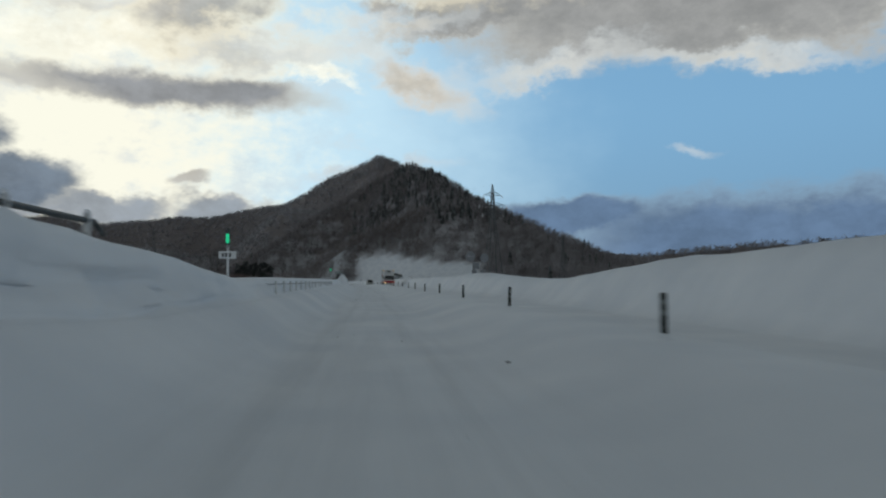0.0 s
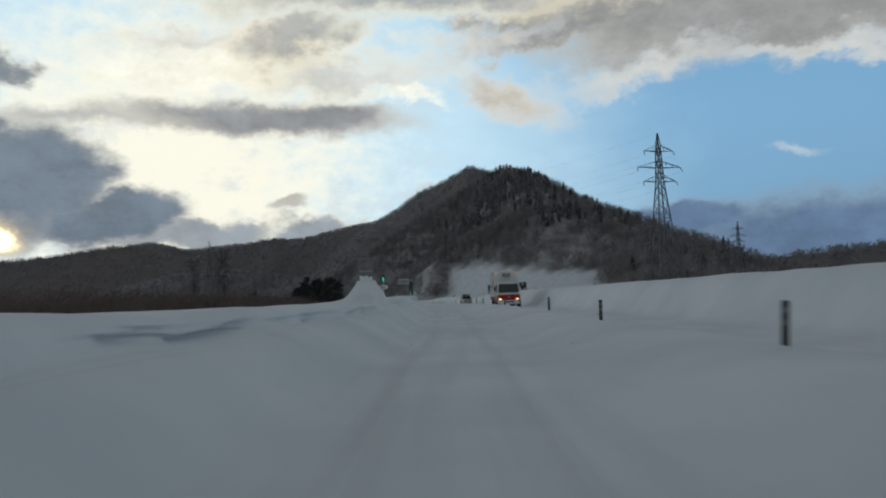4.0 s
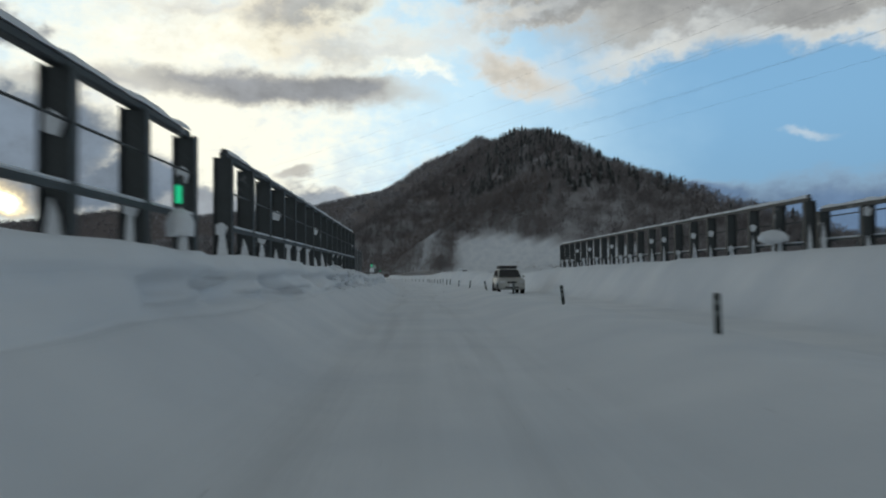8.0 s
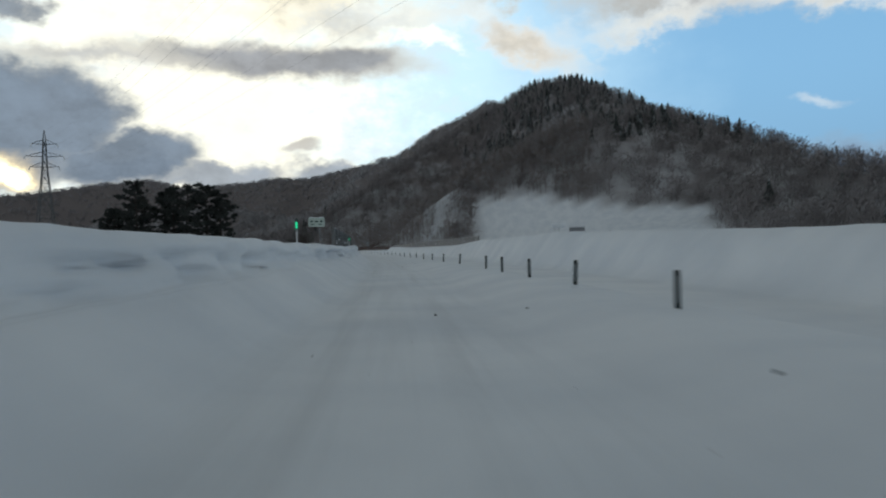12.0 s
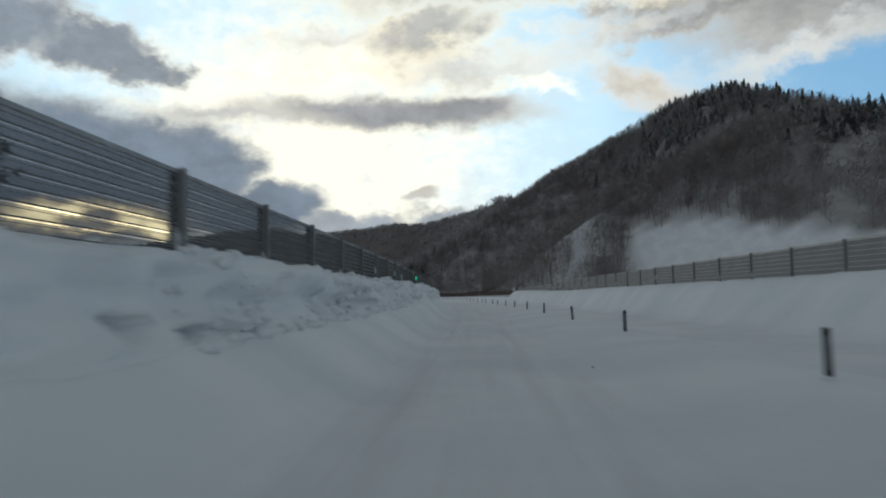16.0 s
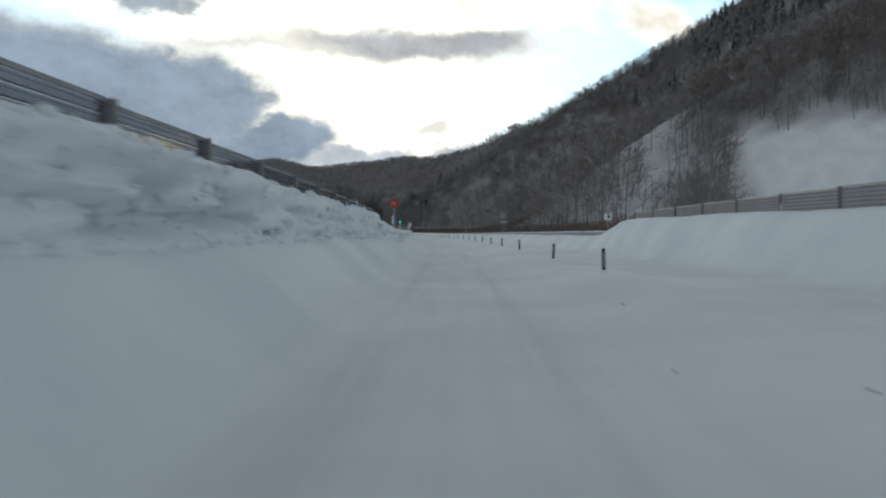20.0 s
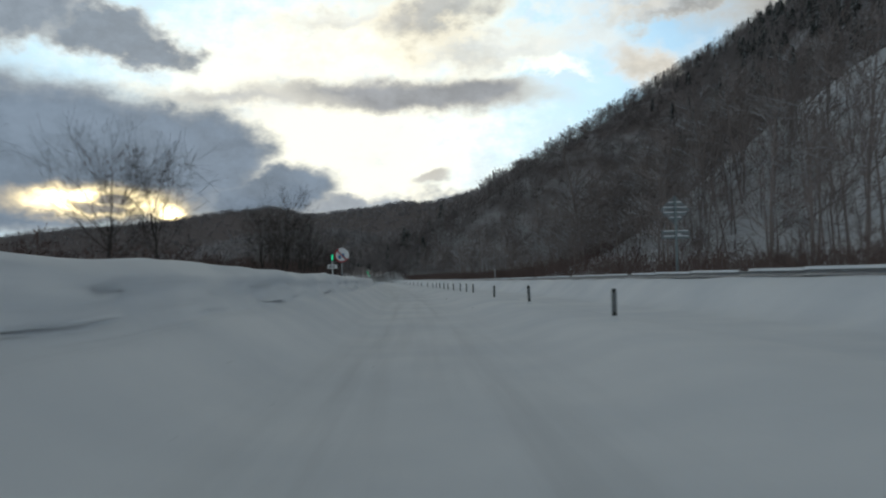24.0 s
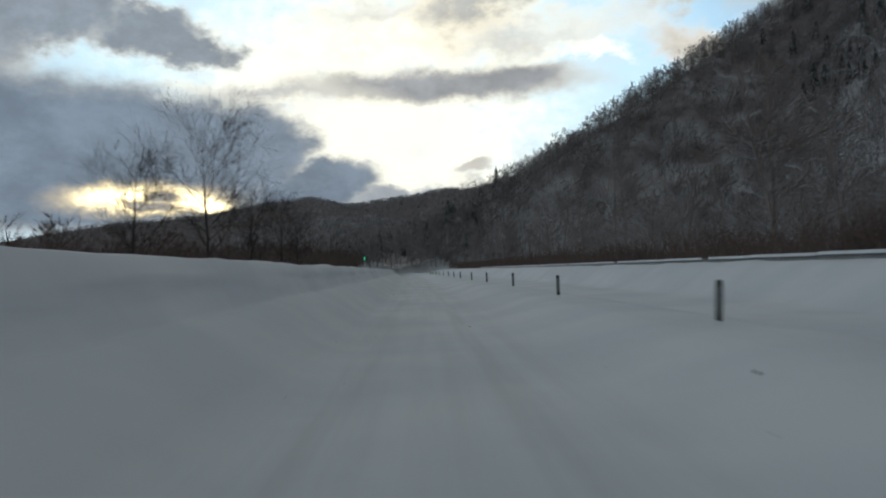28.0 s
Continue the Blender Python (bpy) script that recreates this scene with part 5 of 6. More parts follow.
def bank_cabinet():
    e = thing("snow_capped_cabinet", at(283.0, 10.4, 2.05), "small grey roadside cabinet under a thick cap of snow", "cabinet")
    part("post", Geo().box(0, 0, -0.35, 0.08, 0.08, 0.75), GALV, e)
    c = part("cabinet_body", Geo().box(0, 0, 0.17, 0.80, 0.32, 0.30), SIGN_BACK, e, bevel=0.012)
    part("cabinet_door", Geo().box(0, -0.165, 0.17, 0.70, 0.014, 0.24), SIGN_BACK, c)
    part("snow_cap", Geo().outline([(-0.46, 0.324), (0.46, 0.324), (0.44, 0.40), (0.30, 0.46), (-0.05, 0.48), (-0.36, 0.45), (-0.45, 0.38)], -0.20, 0.20).mesh("snow_cap", SNOW, 0.03, True), SNOW, e, "rounded cap of snow")


bank_cabinet()

# ---- pylons and power lines ----


def pylon(x, y, z0, top, turn):
    e = thing("pylon", pose(x, y, z0, 0, 0, turn), "grey steel lattice power pylon with three pairs of arms", "pylon", "power pylons")
    h = top - z0
    k = h / 32.0

    def half(z):
        return (2.6 - 2.0 * min(1, z / 22.0) - 0.35 * max(0, z - 22) / 10.0) * k
    levels = [0, 4.5, 8.5, 12, 15, 17.8, 20.2, 22.2, 24.5, 27, 29.5]
    corners = ((-1, -1), (1, -1), (1, 1), (-1, 1))
    for cx, cy in corners:
        pts = [(cx * half(a), cy * half(a), a * k) for a in levels] + [(cx * 0.05, cy * 0.05, h)]
        part("leg", Geo().rod(pts, [0.12 * k] * len(levels) + [0.07 * k]), LATTICE, e)
    for i in range(4):
        c0, c1 = corners[i], corners[(i + 1) % 4]
        for a, b in zip(levels, levels[1:]):
            p = [(c[0] * half(z), c[1] * half(z), z * k) for c in (c0, c1) for z in (a, b)]
            for q0, q1, rr in ((p[0], p[3], 0.055), (p[2], p[1], 0.055), (p[0], p[2], 0.045)):
                part("brace", Geo().tube(q0, q1, rr * k, n=3), LATTICE, e)
    for z, r in ((22.2, 3.5), (25.0, 4.6), (28.3, 3.1)):
        for sgn in (-1, 1):
            g = Geo()
            tip = (sgn * r * k, 0, (z + 0.15) * k)
            for cy in (-1, 1):
                g.tube((sgn * half(z), cy * half(z), z * k), tip, 0.07 * k, n=4)
                g.tube((sgn * half(z + 1.3), cy * half(z + 1.3), (z + 1.3) * k), tip, 0.06 * k, n=4)
            for f in (0.35, 0.65):
                g.tube((sgn * (half(z) + (r * k - half(z)) * f), 0, z * k), (sgn * (half(z) + (r * k - half(z)) * (f - 0.1)), 0, (z + 1.3 * (1 - f)) * k), 0.05 * k, n=3)
            arm = part("arm", g, LATTICE, e)
            part("insulator", Geo().tube(tip, (tip[0] * 1.06, -0.5 * k, tip[2] - 0.9 * k), 0.12 * k, n=6), PALE, arm, "pale insulator string")
    return e


PYLONS = [(14.3, 217.0, 0.5, 28.9, 20.0), (46.5, 294.0, 0.5, 18.9, 20.0), (-157.6, 415.5, 1.0, 31.3, 25.0)]
for p in PYLONS:
    pylon(*p)


def wires():
    ends = []
    for x, y, z0, top, turn in (PYLONS[0], PYLONS[2]):
        k = (top - z0) / 32.0
        m = pose(x, y, z0, 0, 0, turn)
        ends.append([m @ Vector((sg * r * k, 0, (z - 0.8) * k)) for z, r in ((22.2, 3.5), (25.0, 4.6), (28.3, 3.1)) for sg in (-1, 1)] + [m @ Vector((0, 0, top - z0))])
    e = thing("power_line", pose(0, 0, 0), "thin dark power lines strung high across the road", "power line")
    for a, b in zip(*ends):
        g = Geo()
        pts = [a.lerp(b, i / 24) - Vector((0, 0, 5.0 * (1 - (i / 12 - 1) ** 2))) for i in range(25)]
        part("wire", g.sweep(pts, 0.007), WIRE, e)


wires()

# ---- vehicles standing in the other lane ----
CAR_WHITE = material("white_lacquer", (0.62, 0.63, 0.63), 0.3, 0, 0.05, 1.5, 12.0, dirt=((0.42, 0.42, 0.41), 0.60))
CAR_RED = material("red_lacquer", (0.34, 0.012, 0.014), 0.4, 0, 0.15, 1.5, 12.0, dirt=((0.20, 0.025, 0.022), 0.60), spec=0.25)
CAR_SILVER = material("champagne_lacquer", (0.46, 0.46, 0.43), 0.32, 0.35, 0.08, 1.5, 12.0, dirt=((0.42, 0.42, 0.40), 0.58))
CAR_GLASS = material("dark_car_glass", (0.012, 0.014, 0.016), 0.08, 0, 0.2, 2.0, 12.0, spec=0.6)
PLASTIC = material("black_plastic", (0.018, 0.018, 0.019), 0.6, 0, 0.3, 4.0, 30.0)
TYRE = material("tyre_rubber", (0.022, 0.022, 0.022), 0.85, 0, 0.3, 6.0, 40.0, dirt=((0.3, 0.31, 0.32), 0.62))
RIM = material("wheel_rim", (0.25, 0.25, 0.26), 0.4, 0.6, 0.2, 6.0, 40.0)
HEADLAMP = material("headlamp_lit", (0.8, 0.75, 0.6), 0.2, emit=((1.0, 0.72, 0.32), 1.6))
AMBER = material("amber_lamp", (0.65, 0.32, 0.03), 0.35, emit=((1.0, 0.55, 0.08), 0.35))
OVAL_RED = material("oval_red", (0.45, 0.10, 0.07), 0.4)
YELLOW = material("yellow_trim", (0.62, 0.47, 0.08), 0.4)


def wheel(parent, x, y, r, w):
    n = 24
    t = Geo()
    prof = [(r * 0.62, -w / 2), (r * 0.94, -w / 2), (r, -w * 0.36), (r, w * 0.36), (r * 0.94, w / 2), (r * 0.62, w / 2)]
    for rr, dx in prof:
        t.v += [(x + dx, y + rr * math.cos(6.2832 * i / n), r + rr * math.sin(6.2832 * i / n)) for i in range(n)]
    t.f = [(k * n + i, k * n + (i + 1) % n, ((k + 1) % 6) * n + (i + 1) % n, ((k + 1) % 6) * n + i) for k in range(6) for i in range(n)]
    tyre = part("wheel", t, TYRE, parent, smooth=False)
    side = 1 if x > 0 else -1
    part("rim", Geo().tube((x - side * w * 0.1, y, r), (x + side * w * 0.38, y, r), r * 0.62, r * 0.56, 20), RIM, tyre)
    part("hub", Geo().tube((x + side * w * 0.36, y, r), (x + side * w * 0.46, y, r), r * 0.2, r * 0.16, 12), PLASTIC, tyre)


def truck():
    # local y points the way the truck faces, towards the oncoming driver
    x, y = road(149.8, 5.85)
    z = float(snow_height(153.5, 5.85)) - 0.03
    e = thing("box_truck", pose(float(x), float(y), z, 0, 0, heading(153) + 180), "white and red refrigerated box truck with lit headlamps on snow", "truck")
    # box body
    box = part("cargo_box", Geo().box(0, -4.6, 2.06, 2.16, 5.2, 2.62), CAR_WHITE, e, "white insulated box", bevel=0.05)
    for sx in (-1, 1):
        part("red_skirt", Geo().box(sx * 1.086, -4.6, 0.92, 0.016, 5.1, 0.30), CAR_RED, box)
        part("top_trim", Geo().box(sx * 1.05, -4.6, 3.36, 0.09, 5.22, 0.06), YELLOW, box)
        part("oval_emblem", Geo().outline([(-3.2 + 0.26 * math.cos(a), 2.35 + 0.42 * math.sin(a)) for a in np.linspace(0, 6.2832, 25)[:-1]], sx * 1.084, sx * 1.092, "x"), OVAL_RED, box)
        for k in range(4):
            part("lettering_bar", Geo().box(sx * 1.088, -4.2 - 0.5 * k, 2.05, 0.006, 0.2, 0.3), PLASTIC, box)
        part("corner_lamp", Geo().box(sx * 0.92, -1.985, 3.22, 0.16, 0.06, 0.14), AMBER, box, "amber marker lamp", bevel=0.01)
    unit = part("cooling_unit", Geo().box(0, -1.88, 3.06, 0.95, 0.26, 0.42), CAR_WHITE, box, bevel=0.03)
    for k in range(6):
        part("louvre", Geo().box(0, -1.745, 2.91 + 0.055 * k, 0.8, 0.02, 0.028), PLASTIC, unit)
    # cab: side outline drawn across
    cab = Geo().outline([(-1.75, 0.55), (-1.75, 2.25), (-1.60, 2.36), (-0.42, 2.38), (-0.20, 2.30), (-0.02, 1.38), (0.0, 1.30), (0.0, 0.62), (-0.04, 0.55)], -1.02, 1.02, "x")
    c = part("cab", cab, CAR_WHITE, e, "white cab", bevel=0.04)
    part("windscreen", Geo().add([(-0.92, 0.012, 1.42), (0.92, 0.012, 1.42), (0.86, -0.165, 2.20), (-0.86, -0.165, 2.20), (-0.92, 0.03, 1.42), (0.92, 0.03, 1.42), (0.86, -0.147, 2.20), (-0.86, -0.147, 2.20)],
                                 [(0, 1, 2, 3), (4, 7, 6, 5), (0, 4, 5, 1), (1, 5, 6, 2), (2, 6, 7, 3), (3, 7, 4, 0)]), CAR_GLASS, c, "dark windscreen")
    part("red_band", Geo().box(0, 0.012, 0.97, 2.0, 0.03, 0.50), CAR_RED, c, bevel=0.008)
    part("white_band", Geo().box(0, 0.012, 1.31, 1.9, 0.03, 0.11), CAR_WHITE, c)
    part("emblem", Geo().disc(0, 1.0, 0.09, 0.028, 0.036, 16), RIM, c)
    part("bumper", Geo().box(0, 0.03, 0.52, 2.06, 0.2, 0.30), CAR_WHITE, e, bevel=0.03)
    part("grille", Geo().box(0, 0.135, 0.56, 0.9, 0.02, 0.10), PLASTIC, e)
    part("number_plate", Geo().box(0, 0.14, 0.42, 0.34, 0.012, 0.16), SIGN_WHITE, e)
    for sx in (-1, 1):
        part("headlamp", Geo().box(sx * 0.80, 0.035, 0.82, 0.28, 0.05, 0.11), HEADLAMP, e, "lit headlamp", bevel=0.015)
        part("side_window", Geo().outline([(-1.35, 1.45), (-1.35, 2.12), (-0.55, 2.14), (-0.18, 1.45)], sx * 1.012, sx * 1.03, "x"), CAR_GLASS, c)
        part("door_panel", Geo().box(sx * 1.022, -0.72, 0.86, 0.018, 1.35, 0.60), CAR_RED, c, bevel=0.005)
        mir = part("mirror_arm", Geo().tube((sx * 1.0, -0.1, 1.95), (sx * 1.24, 0.06, 1.9), 0.018, n=6), PLASTIC, c)
        part("mirror", Geo().box(sx * 1.26, 0.06, 1.78, 0.16, 0.08, 0.34), PLASTIC, mir, bevel=0.02)
        part("mudguard", Geo().box(sx * 0.95, -5.75, 0.55, 0.3, 0.03, 0.5), PLASTIC, e)
        for k in range(3):
            part("side_rail", Geo().box(sx * 1.0, -3.4, 0.45 + 0.14 * k, 0.025, 2.0, 0.045), GALV, e)
    part("chassis", Geo().box(0, -3.8, 0.60, 0.85, 6.4, 0.22), PLASTIC, e)
    part("fuel_tank", Geo().box(0.72, -2.9, 0.52, 0.5, 0.9, 0.42), PLASTIC, e, bevel=0.05)
    # black box and full-width sheet added for the shade under the body
    part("battery_box", Geo().box(-0.74, -2.6, 0.55, 0.46, 0.6, 0.36), PLASTIC, e, bevel=0.02)
    part("cross_member", Geo().box(0, -4.6, 0.73, 2.0, 4.8, 0.05), PLASTIC, e)
    part("wiper", Geo().tube((-0.5, 0.05, 1.44), (0.05, 0.02, 1.50), 0.01, n=5), PLASTIC, e)
    for wx, wy in ((-0.88, -0.75), (0.88, -0.75), (-0.86, -5.1), (0.86, -5.1)):
        wheel(e, wx, wy, 0.40, 0.24 if wy > -2 else 0.46)


def suv():
    x, y = road(209.7, 6.1)
    z = float(snow_height(211.0, 6.1)) - 0.02
    e = thing("compact_suv", pose(float(x), float(y), z, 0, 0, heading(211) + 180), "champagne-silver compact SUV with a dark roof box on the snowy lane", "car")
    # body side outline; y = 0 at the front bumper, going back
    low = [(0.0, 0.42), (0.03, 0.80), (-0.12, 0.98), (-1.0, 1.06), (-3.72, 1.06), (-3.86, 0.98), (-3.90, 0.45), (-3.75, 0.30), (-0.1, 0.30)]
    body = Geo().outline(low, -0.84, 0.84, "x").mesh("body", CAR_SILVER, 0.07, True)
    b = part("body", body, CAR_SILVER, e, "champagne-silver body")
    cabin = Geo()
    prof = [(-0.95, 1.03, 0.80), (-1.55, 1.58, 0.66), (-1.85, 1.63, 0.64), (-3.35, 1.60, 0.64), (-3.70, 1.03, 0.80)]
    for sx in (-1, 1):
        cabin.v += [(sx * w, yy, zz) for yy, zz, w in prof]
    cabin.f = [(0, 1, 2, 3, 4), (9, 8, 7, 6, 5)] + [(i, 5 + i, 5 + (i + 1) % 5, (i + 1) % 5) for i in range(5)]
    cb = part("cabin", cabin.mesh("cabin", CAR_SILVER, 0.05, True), CAR_SILVER, e)
    part("windscreen", Geo().add([(-0.72, -1.0, 1.10), (0.72, -1.0, 1.10), (0.60, -1.53, 1.57), (-0.60, -1.53, 1.57), (-0.72, -0.975, 1.11), (0.72, -0.975, 1.11), (0.60, -1.505, 1.585), (-0.60, -1.505, 1.585)],
                                 [(0, 1, 2, 3), (4, 7, 6, 5), (0, 4, 5, 1), (1, 5, 6, 2), (2, 6, 7, 3), (3, 7, 4, 0)]), CAR_GLASS, cb, "dark windscreen")
    for sx in (-1, 1):
        for ya, yb, ta, tb in ((-1.25, -2.15, -1.72, -2.15), (-2.25, -3.0, -2.25, -3.0), (-3.08, -3.50, -3.08, -3.30)):
            q = [(sx * 0.79, ya, 1.12), (sx * 0.79, yb, 1.12), (sx * 0.685, tb, 1.52), (sx * 0.685, ta, 1.52)]
            v = q + [(p[0] + sx * 0.014, p[1], p[2]) for p in q]
            part("side_window", Geo().add(v, [(0, 1, 2, 3), (4, 7, 6, 5), (0, 4, 5, 1), (1, 5, 6, 2), (2, 6, 7, 3), (3, 7, 4, 0)]), CAR_GLASS, cb)
        part("headlamp", Geo().box(sx * 0.62, 0.0, 0.80, 0.36, 0.08, 0.17), material("lamp_glass", (0.55, 0.56, 0.56), 0.15), e, "clear headlamp, unlit", bevel=0.03)
        m = part("mirror", Geo().box(sx * 0.93, -1.25, 1.14, 0.18, 0.1, 0.13), CAR_SILVER, e, bevel=0.03)
        part("sill", Geo().box(sx * 0.84, -1.95, 0.36, 0.03, 2.0, 0.1), PLASTIC, e)
        for wy in (-0.72, -3.12):
            arch = [(wy + 0.41 * math.cos(a), 0.33 + 0.41 * math.sin(a)) for a in np.linspace(0.05, 3.09, 14)] + [(wy + 0.34 * math.cos(a), 0.33 + 0.34 * math.sin(a)) for a in np.linspace(3.09, 0.05, 14)]
            part("wheel_arch", Geo().outline(arch, sx * 0.80, sx * 0.865, "x"), PLASTIC, e)
            wheel(e, sx * 0.78, wy, 0.33, 0.21)
        part("door_handle", Geo().box(sx * 0.85, -1.95, 0.93, 0.025, 0.16, 0.03), CAR_SILVER, e)
    part("grille", Geo().box(0, 0.035, 0.76, 0.62, 0.05, 0.12), PLASTIC, e, bevel=0.02)
    part("bumper", Geo().box(0, 0.02, 0.50, 1.5, 0.12, 0.2), CAR_SILVER, e, bevel=0.05)
    part("intake", Geo().box(0, 0.075, 0.44, 0.9, 0.03, 0.09), PLASTIC, e)
    part("number_plate", Geo().box(0, 0.09, 0.56, 0.33, 0.012, 0.15), SIGN_WHITE, e)
    for yy in (-1.9, -3.0):
        part("roof_bar", Geo().box(0, yy, 1.68, 1.2, 0.06, 0.05), PLASTIC, e)
    for x in (-0.33, 0.33):
        part("roof_box", Geo().box(x, -2.45, 1.78, 0.56, 1.5, 0.15), PLASTIC, e, "dark load on the roof bars", bevel=0.04)


truck()
suv()

# ---- trees and brush by the road ----


def grow(rng, height, spread, limbs, r, reach):
    """Segments of a larger bare tree, three orders of branches."""
    segs = []
    top = np.array([rng.normal(0, 0.05) * height, rng.normal(0, 0.05) * height, height])
    prev, pr = np.array([0, 0, -1.2]), r
    knots = [prev]
    for k in np.linspace(0.12, 1.0, 9):
        q = top * k + np.append(rng.normal(0, 0.05, 2), 0)
        rr = r * (1.02 - 0.95 * k)
        segs.append((prev, q, pr, rr))
        knots.append(q)
        prev, pr = q, rr
    for i in range(limbs):
        k = reach + (0.97 - reach) * (i + rng.uniform(0, 1)) / limbs
        p = top * k
        a = i * 2.4 + rng.normal(0, 0.4)
        ln = spread * (0.35 + 0.9 * math.sin(3.1416 * min(1, (k - reach) / (1.05 - reach) * 0.85 + 0.15))) * rng.uniform(0.75, 1.15)
        d = np.array([math.cos(a), math.sin(a), rng.uniform(0.55, 1.2)])
        d /= np.linalg.norm(d)
        lr = r * 0.36 * (1.15 - k)
        p0 = p
        for j in range(3):
            d = d + np.array([0, 0, 0.12]) + rng.normal(0, 0.12, 3)
            d /= np.linalg.norm(d)
            p1 = p0 + d * ln / 3
            segs.append((p0, p1, lr * (1 - j / 3.2), lr * (1 - (j + 1) / 3.2)))
            for t in range(6):
                e = d + rng.normal(0, 0.6, 3)
                e /= np.linalg.norm(e)
                b = p0 + (p1 - p0) * rng.uniform(0.2, 1)
                l2 = ln * rng.uniform(0.2, 0.42)
                c = b + e * l2
                segs.append((b, c, lr * 0.30, lr * 0.12))
                for w in range(5):
                    f = e + rng.normal(0, 0.5, 3)
                    f /= np.linalg.norm(f)
                    h = b + (c - b) * rng.uniform(0.35, 1)
                    segs.append((h, h + f * l2 * rng.uniform(0.6, 1.2), 0.0055, 0.003))
            p0 = p1
    return segs


def strand_object(name, segs, mat, parent, sides=5):
    v, f = strand_mesh(segs, sides, 0.006)
    me = bpy.data.meshes.new(name)
    me.from_pydata(v.tolist(), [], f.tolist())
    me.materials.append(mat)
    return part(name, me, mat, parent)


def roadside_trees():
    rng = np.random.default_rng(23)
    # s, u, height, spread
    rows = [(195, -32, 9.3, 1.6), (208, -34, 10.0, 1.7), (186, -33, 7.6, 1.3), (500, -12.5, 6.2, 2.2), (512, -11.5, 5.6, 2.0), (522, -12.6, 6.9, 2.2), (535, -9.8, 5.6, 1.5), (541, -9.4, 7.2, 2.0), (545.5, -9.6, 5.8, 1.8), (557, -9.5, 6.7, 1.7),
            (560.5, -8.9, 6.6, 1.3), (580, -11.5, 6.4, 1.2), (595, -8.7, 7.1, 2.3), (592, -10.8, 5.6, 1.5), (603, -8.6, 5.2, 1.6), (618, -9.6, 6.4, 1.8), (632, -10.5, 6.0, 1.8), (574, -14.0, 6.5, 1.4)]
    for s, u, h, sp in rows:
        e = thing("bare_tree", at(s, u), "leafless roadside tree with fine twigs, rising behind the snow bank", "tree", "bare trees behind the bank")
        segs = grow(rng, h - float(ground_height(s, u) - grade_z(s)), sp * 1.25, 22, 0.075, 0.2)
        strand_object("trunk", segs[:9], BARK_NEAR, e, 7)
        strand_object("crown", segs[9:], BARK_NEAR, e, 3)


def fir(s, u, height, width, seed):
    e = thing("fir_tree", at(s, u), "dark fir with drooping ragged boughs", "tree", "firs by the fields")
    rng = np.random.default_rng(seed)
    strand_object("trunk", [(np.array([0, 0, -1.0]), np.array([0, 0, height]), 0.16, 0.02)], BARK_NEAR, e, 7)
    v, f = [], []
    n = 34
    for i in range(n):
        k = i / n
        z = height * (0.10 + 0.88 * k)
        reach = width * (1 - k) ** 0.75 * min(1, 0.55 + 2 * k) + 0.12
        for j in range(9):
            a = i * 1.3 + j * 0.698 + rng.normal(0, 0.15)
            ln = reach * rng.uniform(0.6, 1.15)
            c, sn = math.cos(a), math.sin(a)
            for m in range(5):
                r0 = ln * (m + 0.4) / 5
                drop = -0.10 * r0 + 0.10 * (r0 / (ln + 0.01)) ** 2
                wd = 0.42 * (1.1 - m / 6) * rng.uniform(0.6, 1.2)
                px, py, pz = c * r0, sn * r0, z + drop
                o = len(v)
                for sg in (-1, 1):
                    tip = 0.25 + 0.15 * rng.uniform()
                    v += [(px, py, pz), (px + c * tip * 0.5 - sn * wd * sg, py + sn * tip * 0.5 + c * wd * sg, pz - 0.10 + rng.normal(0, 0.05)), (px + c * tip, py + sn * tip, pz - 0.02)]
                f += [(o, o + 1, o + 2), (o + 3, o + 4, o + 5)]
    me = bpy.data.meshes.new("crown")
    me.from_pydata(v, [], f)
    me.materials.append(NEEDLES_DARK)
    part("crown", me, NEEDLES_DARK, e)


